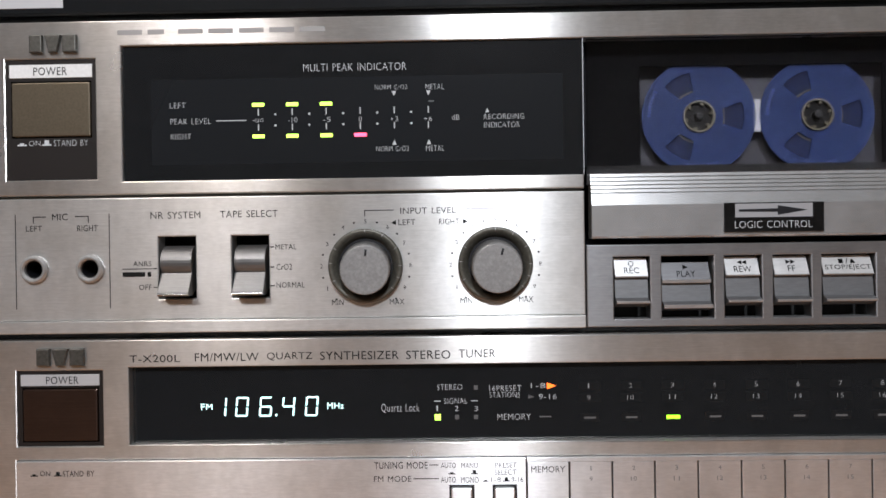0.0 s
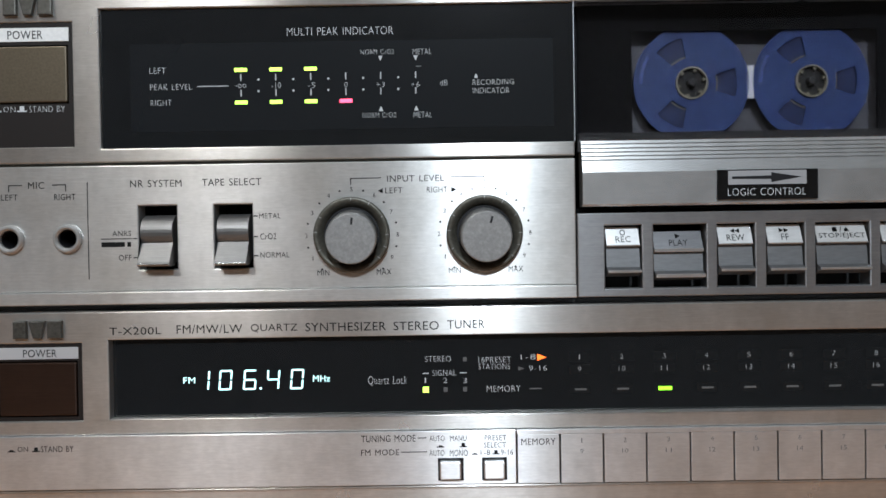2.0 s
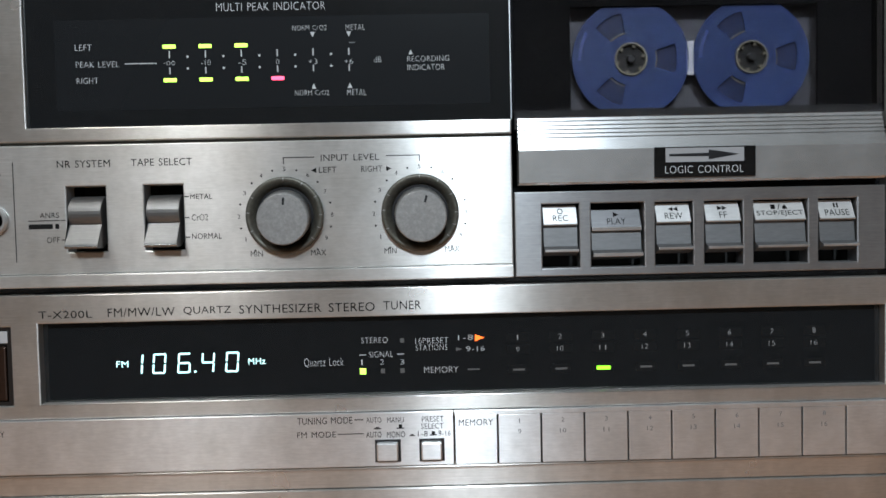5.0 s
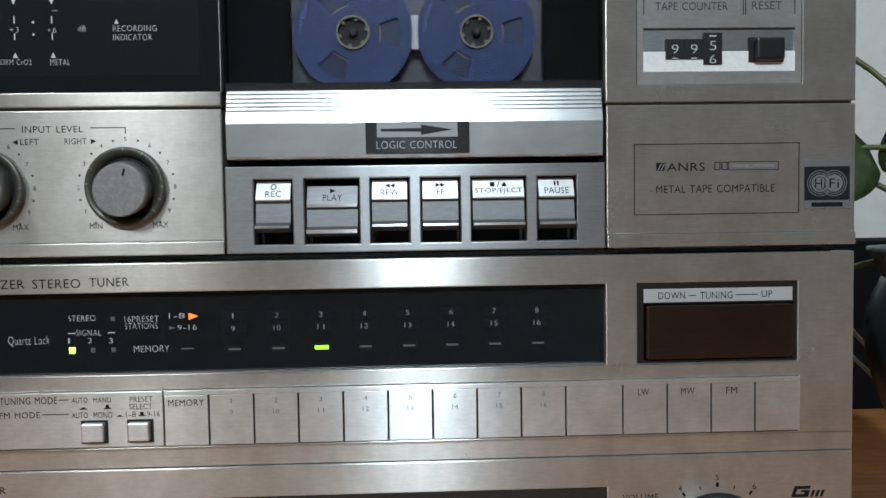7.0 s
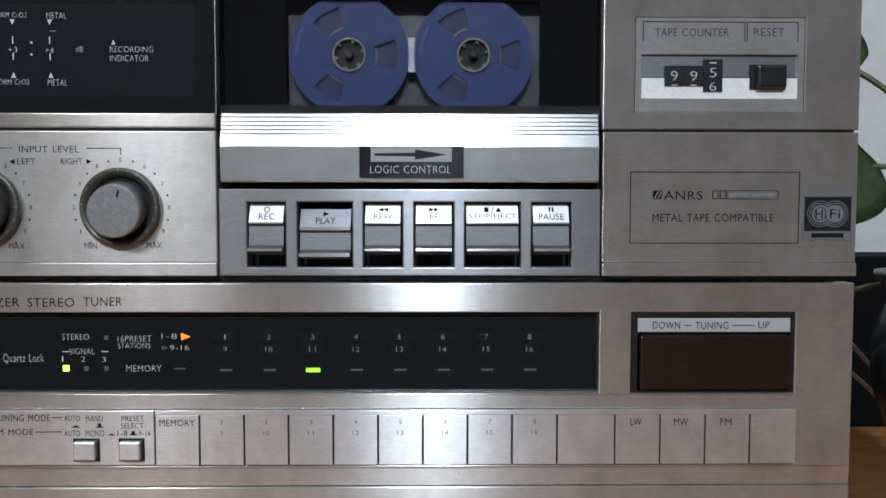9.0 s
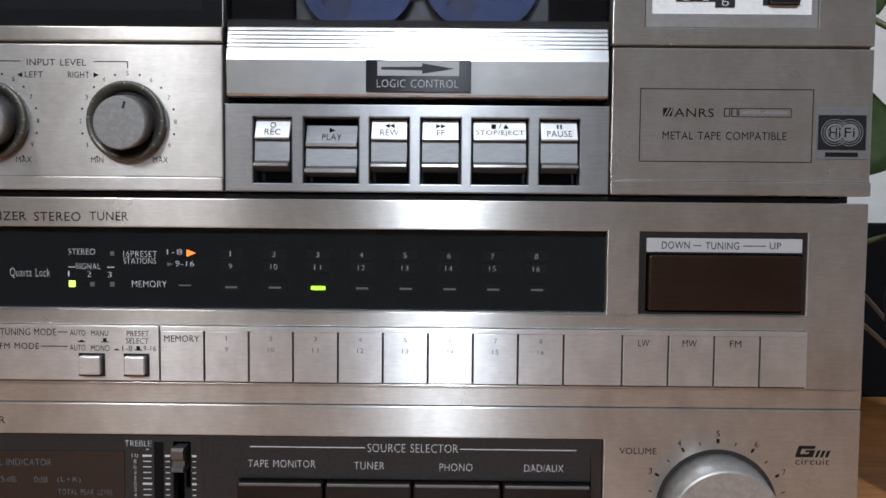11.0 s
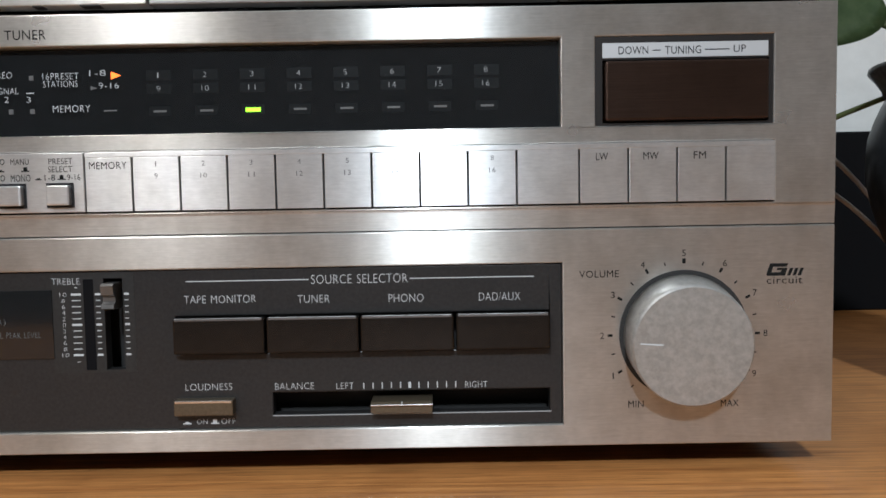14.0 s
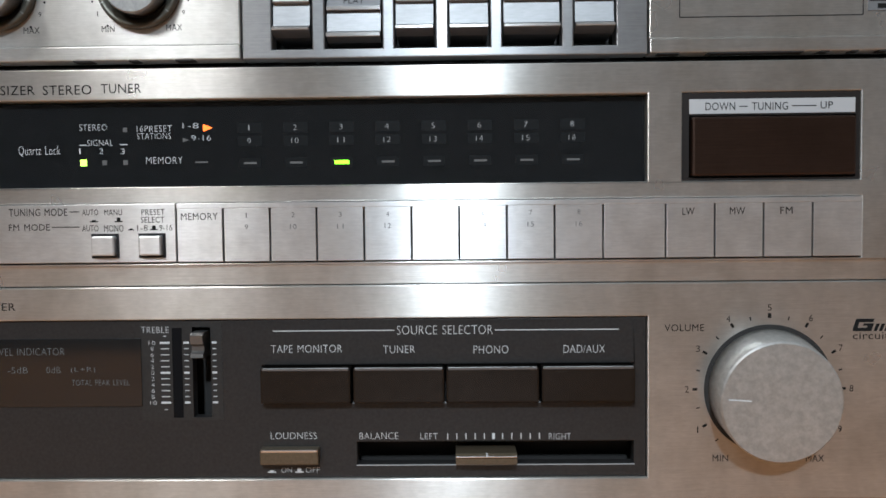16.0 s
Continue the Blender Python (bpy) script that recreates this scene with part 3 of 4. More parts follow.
    # added black sheet that stands in for the even shade inside the bay
    part("bay_shade_mask", plate(-32.0, 96.6, 205.2, 257.2, 8.2, 9.0, [(-10.8, 77.2, 205.6, 248.4)]), VOID, t, "black sheet added to keep the bay dark round the tape view")
    pane = part("lid_window", box(-31.6, 96.4, -0.2, 1.6, 208.6, 256.9, 0.3), SMOKED, t, "smoked clear cassette window")
    pane.visible_shadow = False
    grooves = []
    for z in (207.2, 205.7, 204.3, 202.9, 201.5):
        y = -0.2 - (208.4 - z) / 11.3 * 2.6
        grooves += [(y - 0.02, z + 0.22), (y + 0.5, z + 0.16), (y + 0.5, z - 0.16), (y - 0.1, z - 0.22)]
    lid = carries(part("cassette_lid", profile([(4, 208.4), (-0.2, 208.4), *grooves, (-2.8, 197.2), (-2.4, 186.2), (-1.6, 185.5), (4, 185.5)], -30.9, 95.5), LID, t, "silver cassette lid with fine grooves"), -2.85)
    badge = carries(part("badge", box(15.4, 50.2, -3.1, -2.3, 187.0, 197.4, 0.1), BADGE_GLOSS, lid, "black badge with a silver arrow"), -3.1)
    mark(badge, 19.2, 46.2, 192.2, 197.0, G_SILVER, "arrow_field")
    tri(badge, [(20.5, 194.2), (20.5, 195.0), (34, 195.2), (34, 196.3), (44.5, 194.6), (34, 192.9), (34, 194.0)], BADGE, "arrow_mark", 0.14)
    # transport keys
    keys = [(-22.9, -10.0), (-5.9, 12.6), (16.4, 29.6), (33.6, 47.0), (50.8, 69.7), (73.5, 87.0)]
    part("key_panel", plate(-32.5, 96.9, 153.8, 183.2, 0, 6, [(a, b, 156.7, 178.9) for a, b in keys]), ALU_GREY, t, "grey metal key panel")
    part("key_well", box(-32, 96.5, 14, 16, 154, 183), MATT_BLACK, t)
    for n, ((a, b), word) in enumerate(zip(keys, ("REC", "PLAY", "REW", "FF", "STOP/EJECT", "PAUSE"))):
        sunk = word == "PLAY"
        body, lab = transport_key(t, a + 0.5, b - 0.7, 178.2 if not sunk else 176.4, 172.0 if not sunk else 170.4, 163.0 if not sunk else 161.4, sunk)
        c, z = (a + b) / 2, 172.9 if not sunk else 171.4
        PRINT_Y[lab] -= 1.0
        w = {"REC": 5.3, "PLAY": 6.6, "REW": 6.2, "FF": 2.6, "STOP/EJECT": 16.2, "PAUSE": 8.4}[word]
        word_part = let(lab, word, c, z, w, 2.1, K)
        tilt(word_part, lab, sunk)
        for sign in key_sign(lab, word, c, z + 3.5):
            tilt(sign, lab, sunk)
    # tape counter
    ctr = carries(part("counter_frame", plate(108.2, 165.3, 209.5, 240.8, 0.3, 4, [(110.3, 163.2, 213.9, 228.7)]), BAND, t, "light silver counter frame"), 0.3)
    # light put into the colours: white lit slope below, grey shaded back above
    part("counter_lit_slope", profile([(3.0, 221.2), (0.6, 220.8), (0.6, 213.9), (6, 213.9), (6, 221.2)], 110.3, 163.2), LABEL_WHITE, ctr)
    part("counter_shaded_back", box(110.3, 163.2, 1.3, 6, 221.2, 228.7), STEEL, ctr)
    for a, b in ((110.6, 145.0), (145.8, 163.0)):
        mark(ctr, a, b, 239.3, 239.6, K)
        for x in (a, b):
            mark(ctr, x - 0.15, x + 0.15, 233.0, 239.6, K)
    for k, (x, digit) in enumerate(((118.1, "9"), (124.7, "9"), (131.2, "5"))):
        top, low = (224.9, 218.1) if k < 2 else (227.0, 216.2)
        wheel = carries(part("counter_wheel", box(x, x + 6.5, 0.1, 4, low, top, 0.15), BADGE, ctr, "black counter wheel"), 0.1)
        let(wheel, digit, x + 3.2, 219.9 if k < 2 else 221.0, 2.3, 3.1, W, "counter_digit")
        if k == 2:
            let(wheel, "6", x + 3.2, 216.5, 2.3, 2.9, W, "counter_digit")
            mark(wheel, x + 2.0, x + 4.4, 225.6, 226.0, W)
        else:
            mark(wheel, x + 2.2, x + 4.2, 218.2, 218.5, W)
    part("reset_well", box(147.0, 159.2, 0.2, 3, 217.0, 225.3), BADGE, ctr)
    part("reset_button", box(148.6, 158.8, -2.0, 2, 217.2, 225.0, 1.0, None, 3), BADGE, ctr, "black reset push button")
    # printed field and sticker
    for x in (107.0, 164.6):
        mark(dfr, x - 0.15, x + 0.15, 165.0, 189.3, K)
    for z in (165.0, 189.1):
        mark(dfr, 107.0, 164.6, z - 0.15, z + 0.15, K)
    tri(dfr, [(114.6, 180.0), (114.6, 182.8), (118.0, 182.8), (117.4, 180.0)], K, "emblem_block")
    for k in (0.0, 1.1):
        tri(dfr, [(115.0 + k, 180.2), (115.4 + k, 180.2), (116.7 + k, 182.6), (116.3 + k, 182.6)], PANEL_PALE, "emblem_slash", 0.1)
    for x in (134.9, 137.4):
        mark(dfr, x, x + 0.35, 180.0, 182.9, K)
        mark(dfr, x + 1.8, x + 2.1, 180.0, 182.9, K)
        mark(dfr, x, x + 2.1, 182.6, 182.9, K)
        mark(dfr, x, x + 2.1, 180.0, 180.3, K)
    for z in (180.0, 182.8):
        mark(dfr, 139.9, 157.4, z - 0.12, z + 0.12, K)
    for x in (139.9, 157.4):
        mark(dfr, x - 0.12, x + 0.12, 180.0, 182.8, K)
    mark(dfr, 140.9, 147.4, 180.8, 182.0, G, "blurred_lettering")
    mark(dfr, 148.3, 156.3, 180.8, 182.0, G, "blurred_lettering")
    sticker = carries(part("sticker", box(166.0, 182.8, -0.25, 0.1, 166.2, 183.5), STICKER, dfr, "silver and black sticker"), -0.25)
    blk = carries(part("sticker_field", box(166.4, 182.4, -0.35, -0.2, 169.2, 180.8), BADGE, dfr), -0.35)
    for x in (171.9, 176.9):
        part("sticker_disc", prism([(x + 3.0 * math.cos(radians(a)), 175.0 + 3.0 * math.sin(radians(a))) for a in range(0, 360, 15)], -0.42 - 0.02 * (x > 174), -0.3), STICKER_DISC, dfr)
        for r in (2.2, 3.6, 4.4):
            part("sticker_ring", ring(x, 175.0, r - 0.12, r + 0.12, -0.45 + 0.01 * r, -0.3, 32), STICKER_DISC if r > 3 else BADGE, dfr)
    PRINT_Y[dfr] = -0.46
    let(dfr, "Hi", 171.9, 173.4, 3.6, 3.2, K)
    let(dfr, "Fi", 176.8, 173.4, 3.4, 3.2, K)
    PRINT_Y[dfr] = -0.25
    mark(dfr, 169.0, 180.0, 166.9, 168.4, K, "blurred_lettering")
    PRINT_Y[dfr] = 0
    return dw, dpow, dplab, dfl, dfr, badge, ctr


STICKER_DISC = material("sticker_disc_grey", (0.19, 0.19, 0.195), 0.5, 0.2)
STICKER = material("sticker_grey", (0.17, 0.17, 0.175), 0.5, 0.3)
BADGE_GLOSS = brushed("black_badge_film", (0.085, 0.085, 0.088), (0.105, 0.105, 0.108), 0.16, 0.9, (0, 0, 1), 0.95)
G_SILVER = material("silver_print", (0.34, 0.34, 0.35), 0.5, 0.3)


def tilt(ob, lab, sunk):
    """Lays a print onto the sloping label plate of a key."""
    d = 2.6 if sunk else 1.3
    zt, zl = (178.2, 172.0) if not sunk else (176.4, 170.4)
    for v in ob.data.vertices:
        z = v.co.z * 1000
        y = -1.5 + d + (z - zl) / (zt - zl) * 2.8 - 0.12
        v.co.y = y * 0.001


def key_sign(lab, word, c, z):
    y = PRINT_Y[lab]
    if word == "REC":
        return [part("key_sign", ring(c, z - 0.1, 0.7, 1.0, y - 0.06, y, 24), K, lab)]
    if word == "PLAY":
        return [tri(lab, [(c - 0.9, z - 1.0), (c - 0.9, z + 0.8), (c + 1.1, z - 0.1)], K, "key_sign")]
    if word == "REW":
        return [tri(lab, [(c + k, z - 0.9), (c + k, z + 0.7), (c + k - 1.7, z - 0.1)], K, "key_sign") for k in (0.0, 1.7)]
    if word == "FF":
        return [tri(lab, [(c + k, z - 0.9), (c + k, z + 0.7), (c + k + 1.7, z - 0.1)], K, "key_sign") for k in (-1.7, 0.0)]
    if word == "STOP/EJECT":
        return [mark(lab, c - 2.9, c - 1.3, z - 0.9, z + 0.7, K, "key_sign"), tri(lab, [(c - 0.5, z - 1), (c - 0.2, z - 1), (c + 0.5, z + 0.9), (c + 0.2, z + 0.9)], K, "key_sign"),
                tri(lab, [(c + 1.2, z - 0.9), (c + 1.2, z - 0.3), (c + 2.0, z + 0.7), (c + 2.8, z - 0.3), (c + 2.8, z - 0.9)], K, "key_sign")]
    return [mark(lab, c + k, c + k + 0.6, z - 0.8, z + 0.8, K, "key_sign") for k in (-0.8, 0.3)]


dw, dpow, dplab, dfl, dfr, badge, ctr = deck()


# ---- cassette in the bay ----
def flange(x, z, radii, y0, y1, steps=96):
    """The flange of a reel with three large cut-outs in its middle band."""
    bm, made = bmesh.new(), {}

    def vert(k, r, y):
        key = (k % steps, r, y)
        if key not in made:
            a = 2 * math.pi * key[0] / steps
            made[key] = bm.verts.new((x + radii[r] * math.cos(a), y, z + radii[r] * math.sin(a)))
        return made[key]

    full = {(k, band): not (band == 1 and (k * 360 / steps + 20) % 120 < 38) for k in range(steps) for band in range(3)}
    for (k, band), solid in full.items():
        if not solid:
            continue
        for y in (y0, y1):
            bm.faces.new([vert(k, band, y), vert(k + 1, band, y), vert(k + 1, band + 1, y), vert(k, band + 1, y)])
        for other, p, r in (((k, band - 1), (k, band), (k + 1, band)), ((k, band + 1), (k, band + 1), (k + 1, band + 1)),
                            (((k - 1) % steps, band), (k, band), (k, band + 1)), (((k + 1) % steps, band), (k + 1, band), (k + 1, band + 1))):
            if not full.get(other, False):
                bm.faces.new([vert(*p, y0), vert(*r, y0), vert(*r, y1), vert(*p, y1)])
    bmesh.ops.recalc_face_normals(bm, faces=bm.faces)
    return bm


def cassette():
    c = holder("cassette", "clear music cassette with two deep blue reels behind smoked glass", "cassette", (32.4, 14, 185))
    part("shell", box(-17.8, 82.6, 14.2, 17.0, 185.2, 251.0, 2), SHELL, c, "grey translucent shell")
    for x in (10.9, 54.0):
        z = 229.9
        bm = flange(x, z, (5.8, 9.0, 16.6, 20.8), 9.0, 9.8)
        part("reel", bm, REEL_BLUE, c, "deep blue open reel flange")
        for first, marks in ((150, 9), (255, 11)):
            bm = bmesh.new()
            for k in range(marks):
                a = radians(first + 3.6 * k)
                u, v = math.cos(a), math.sin(a)
                prism([(x + r * u - w * v, z + r * v + w * u) for r, w in ((17.6, -0.3), (18.9, -0.3), (18.9, 0.25 - 0.2 * (k % 3 == 1)), (17.6, 0.25))], 8.92, 9.05, bm)
            part("reel_print", bm, REEL_PRINT, c, "illegible pale printing")
        part("tape_pack", lathe(x, z, [(10.5, 13.5), (13.5, 13.5)], 64), TAPE_BROWN, c)
        part("tape_edge", ring(x, z, 9.25, 9.75, 9.85, 10.1, 64), HUB_GOLD, c, "thin yellow hub edge")
        part("reel_back", ring(x, z, 5.9, 20.4, 10.1, 10.35, 64), REEL_DEEP, c, "dark blue rear flange")
        part("hub_ring", ring(x, z, 5.2, 5.85, 8.4, 10.4, 48), HUB_GOLD, c)
        part("hub", lathe(x, z, [(9.9, 5.3), (11, 5.3)], 32), HUB_DARK, c)
        for k in range(6):
            a = radians(60 * k + 15)
            u, v = math.cos(a), math.sin(a)
            part("hub_tooth", prism([(x + r * u - s * 0.5 * v, z + r * v + s * 0.5 * u) for r, s in ((4.1, -1), (5.25, -1), (5.25, 1), (4.1, 1))], 8.8, 9.9), HUB_GOLD, c)
        part("spindle", lathe(x, z, [(7.6, 0.9), (7.9, 1.4), (9.9, 1.6)], 24), HUB_SPINDLE, c)
    part("shell_window", box(31.2, 33.7, 9.6, 10.4, 224, 236, 0.2), LABEL_WHITE, c)


cassette()


# ---- tuner ----
def segments(parent, x, z, digit, w=4.6, h=7.2, lean=0.09):
    """One figure of a seven-segment display."""
    on = {"0": "abcdef", "1": "bc", "4": "fgbc", "6": "afgedc"}[digit]
    s, m = 0.62, z + h / 2
    boxes = {"a": (x + 0.4, x + w - 0.4, z + h - s, z + h), "d": (x + 0.4, x + w - 0.4, z, z + s), "g": (x + 0.4, x + w - 0.4, m - s / 2, m + s / 2),
             "f": (x, x + s, m + 0.3, z + h - 0.3), "b": (x + w - s, x + w, m + 0.3, z + h - 0.3), "e": (x, x + s, z + 0.3, m - 0.3), "c": (x + w - s, x + w, z + 0.3, m - 0.3)}
    for k in on:
        x0, x1, z0, z1 = boxes[k]
        y = PRINT_Y[parent]
        part("display_segment", prism([(a + lean * (b - z), b) for a, b in ((x0, z0), (x1, z0), (x1, z1), (x0, z1))], y - 0.06, y + 0.05), V, parent)


def tuner():
    t = holder("tuner", "silver synthesizer tuner with a lit digital display, stacked on the amplifier", "tuner", (0, 0, 81))
    case(t, 81.2, 151.4)
    win, powr, tun, band = (-197.8, 96.9, 113.3, 141.3), (-238.7, -207.3, 113.0, 140.4), (107.9, 164.4, 113.3, 141.3), (-239.1, 164.9, 88.4, 108.0)
    tf = carries(part("fascia", plate(LEFT, RIGHT, 87.6, 151.3, 0, 6, [win, powr, tun, band]), ALU, t, "brushed silver front panel"), 0)
    part("lower_slope", profile([(0.1, 87.55), (0.3, 86.9), (0.6, 81.2), (6, 81.2), (6, 87.55)], LEFT, RIGHT), ALU, t)
    emblem(tf, -230.6, 142.3, 0)
    tw = carries(part("display_window", box(win[0] + 0.1, win[1] - 0.1, 1.2, 5, win[2] + 0.1, win[3] - 0.1), GLASS_BLACK, t, "black glass display window"), 1.2)
    for x, d in ((-168.4, "1"), (-160.4, "0"), (-151.7, "6"), (-143.4, "4"), (-134.9, "0")):
        segments(tw, x, 122.7, d)
    dot(tw, -145.3, 123.2, 0.45, V, "display_point")
    part("signal_lamp", box(-73.2, -71.8, 1.0, 1.4, 131.7, 133.2), LED_OFF, tw)
    for k, x in enumerate((-86.5, -79.5, -72.6)):
        part("signal_lamp", box(x - 1.05, x + 1.05, 1.0, 1.4, 120.8, 122.9) if k == 0 else box(x - 0.75, x + 0.75, 1.0, 1.4, 121.0, 122.6), LED_LIME if k == 0 else LED_OFF, tw)
    for x in (-86.5, -73.1):
        mark(tw, x - 1.2, x + 1.2, 127.5, 127.8, W)
    tri(tw, [(-46.8, 131.6), (-46.8, 134.0), (-43.6, 132.8)], LED_AMBER, "preset_lamp", 0.2)
    tri(tw, [(-53.6, 128.2), (-53.6, 129.6), (-51.4, 128.9)], LED_OFF, "preset_lamp")
    part("preset_lamp", box(-49.6, -45.4, 1.05, 1.4, 121.4, 121.9), LED_OFF, tw)
    for n in range(8):
        x = -31.8 + n * 15.04
        for z0, z1, w in ((131.0, 134.3, 4.0), (126.7, 129.9, 4.0), (119.6, 122.8, 3.6)):
            part("preset_backing", box(x - w + 0.2, x + w + 0.2, 1.17, 1.3, z0, z1), SLATE, tw)
        let(tw, str(n + 1), x, 131.8, 0.4 if n == 0 else 1.2, 1.7, DIM, "preset_number")
        let(tw, str(n + 9), x, 127.5, 1.2 if n == 0 else 2.3, 1.7, DIM, "preset_number")
        part("preset_lamp", box(x - 1.8, x + 2.4, 1.0, 1.4, 120.8, 121.5) if n != 2 else box(x - 2.2, x + 2.6, 0.9, 1.4, 120.5, 121.8), LED_GREEN if n == 2 else LED_OFF, tw)
    tp, tplab, _ = power_module(t, -238.6, -207.4, 113.1, 140.3, (134.9, 139.0), (114.4, 134.2), BROWN_KEY, G_LABEL, "silver label strip")
    # tuning key
    fr = carries(part("tuning_frame", plate(108.0, 164.3, 113.4, 141.2, 0.4, 5, [(110.2, 163.0, 114.2, 134.0)]), FRAME_DARK, t, "black frame of the tuning key"), 0.4)
    tlab = carries(part("label_strip", box(110.2, 162.7, 0.1, 0.7, 134.5, 139.2, 0.1), G_LABEL, fr, "silver label strip"), 0.1)
    part("tuning_key", box(110.8, 162.6, -1.2, 5, 114.7, 133.5, 0.8), BROWN_KEY, t, "wide dark brown tuning key")
    mark(tlab, 126.0, 128.6, 136.6, 136.9, K)
    mark(tlab, 142.6, 150.4, 136.6, 136.9, K)
    # band of push buttons
    part("button_well", box(-239.0, 164.8, 4, 6, 88.5, 107.9), MATT_BLACK, t)
    tb = carries(part("button_band", box(-238.8, -55.1, -0.9, 4, 88.9, 107.8, 0.25), BAND, t, "light silver printed strip"), -0.9)
    part("button_band", box(-54.9, 164.7, -0.9, 4, 106.1, 107.8, 0.2), BAND, t)
    edges = (-54.9, -39.7, -24.5, -9.4, 5.9, 21.2, 36.5, 51.8, 67.1, 82.6, 102.5, 118.1, 133.6, 149.1, 164.8)
    words = ("MEMORY", 1, 2, 3, 4, 5, 6, 7, 8, "", "LW", "MW", "FM", "")
    for n, word in enumerate(words):
        a, b = edges[n] + 0.3, edges[n + 1] - 0.3
        if n == 13:
            b = 164.7
        key = carries(part("push_button", box(a, b, -0.9, 4, 88.9, 106.05, 0.12), BAND, t, "flat silver push button"), -0.9)
        c = (a + b) / 2
        if isinstance(word, int):
            let(key, str(word), c, 103.0, 0.38 if word == 1 else 1.0, 1.6, G)
            let(key, str(word + 8), c, 99.2, 1.1 if word == 1 else 2.1, 1.6, G)
        elif word:
            let(key, word, c - (0.6 if len(word) == 2 else 0), 102.4, {"MEMORY": 12.0, "LW": 3.8, "MW": 4.8, "FM": 3.9}[word], 2.3, K)
    mark(tb, -89.6, -86.4, 105.3, 105.6, K)
    mark(tb, -95.4, -86.4, 100.4, 100.7, K)
    up_icon(tb, -232.2, 102.5, K, False, 0.8)
    up_icon(tb, -223.6, 102.5, K, True, 0.8)
    up_icon(tb, -81.6, 102.0, K, False, 0.75)
    up_icon(tb, -73.6, 102.0, K, True, 0.75)
    up_icon(tb, -69.6, 99.3, K, False, 0.6)
    up_icon(tb, -62.2, 99.3, K, True, 0.75)
    for a, b in ((-82.6, -73.6), (-67.2, -58.4)):
        part("button_surround", box(a, b, -1.05, -0.85, 90.4, 98.3), BADGE, tb)
        part("mode_button", box(a + 0.7, b - 0.9, -3.0, 0, 91.2, 97.5, 0.5), BAND, tb, "small square silver button")
    return tf, tw, tplab, tlab, tb


G_LABEL = material("silver_label", (0.50, 0.50, 0.51), 0.45, 0.3)
tf, tw, tplab, tlab, tb = tuner()
tw.location += Vector((0, 0.002, -0.0003))  # the display lies well behind the front


# ---- amplifier ----
def amplifier():
    t = holder("amplifier", "silver stereo amplifier with a large round volume knob", "amplifier")
    case(t, 9.9, 80.7, 9.9)
    win = (-236.0, 97.0, 17.1, 69.9)
    af = carries(part("fascia", plate(LEFT, RIGHT, 9.9, 80.8, 0, 6, [win]), ALU, t, "brushed silver front panel"), 0)
    slots = [(-51.4, -45.3, 37.5, 67.4), (2.4, 92.8, 21.6, 28.9)]
    keys = [(-28.3, 0.9), (1.8, 31.2), (31.9, 61.7), (62.6, 92.5)]
    aw = carries(part("control_panel", plate(win[0] + 0.1, win[1] - 0.1, win[2] + 0.1, win[3] - 0.1, 1.0, 5, slots + [(-28.5, 92.7, 42.2, 54.5)]), PANEL_BLACK, t, "satin black control panel"), 1.0)
    part("panel_back", box(-235, 96, 12.5, 14, 18, 69), MATT_BLACK, t)
    part("treble_panel", plate(-68.4, -41.6, 36.6, 69.4, 0.9, 1.05, slots[:1]), F_PANEL, aw)
    part("scale_strip", box(-58.0, -54.7, 0.8, 1.0, 37.5, 67.2), VOID, aw)
    lev = carries(part("level_window", box(-225.0, -68.2, 0.6, 1.1, 41.4, 63.8, 0.1), GLASS_BLACK, t, "unlit level indicator window"), 0.6)
    for a, b in keys:
        key = part("selector_key", box(a - 0.1, b + 0.1, -2.6, 5, 42.5, 54.2, 0.7), DARK_KEY, t, "dark glossy selector key")
        part("key_edge", box(a + 0.6, b - 0.6, -2.75, -2.0, 53.4, 54.3, 0.12), STEEL, key, "bright top edge")
    mark(aw, -24.7, 15.0, 65.7, 66.0, W)
    mark(aw, 47.8, 87.9, 65.5, 65.8, W)
    key = part("loudness_key", box(-29.0, -9.9, -2.4, 5, 22.5, 27.6, 0.4), GOLD_KEY, t, "bronze loudness key")
    part("key_edge", box(-28.6, -10.3, -2.55, -1.9, 26.7, 27.5, 0.12), CHROME, key)
    up_icon(aw, -26.0, 18.9, W, False, 0.8)
    up_icon(aw, -16.9, 18.9, W, True, 0.8)
    # balance slider
    mark(aw, 2.0, 93.2, 21.1, 21.4, DIM)
    for n in range(11):
        x = 32.1 + n * 3.0
        wide = 0.45 if n == 5 else 0.17
        mark(aw, x - wide, x + wide, 29.7, 31.7, W, "scale_tick")
    s = part("balance_slider", profile([(6, 26.3), (-3.0, 26.3), (-4.1, 25.6), (-3.5, 24.8), (-3.5, 22.9), (-3.0, 22.5), (6, 22.5)], 34.7, 54.4), GOLD_KEY, t, "bronze balance slider")
    part("slider_line", box(44.5, 44.9, -4.2, -2.9, 25.4, 26.45), W, s)
    part("key_edge", box(34.7, 54.4, -4.25, -3.8, 25.3, 25.7, 0.1), CHROME, s)
    # treble slider
    for n in range(11):
        z = 62.3 - n * 1.98
        wide = 0.34 if n in (0, 5, 10) else 0.14
        for a, b in ((-62.0, -58.8), (-54.2, -52.4), (-44.9, -43.3)):
            mark(aw, a + (0 if wide > 0.2 else 0.2), b - (0 if wide > 0.2 else 0.2), z - wide, z + wide, W, "scale_tick", 0.2)
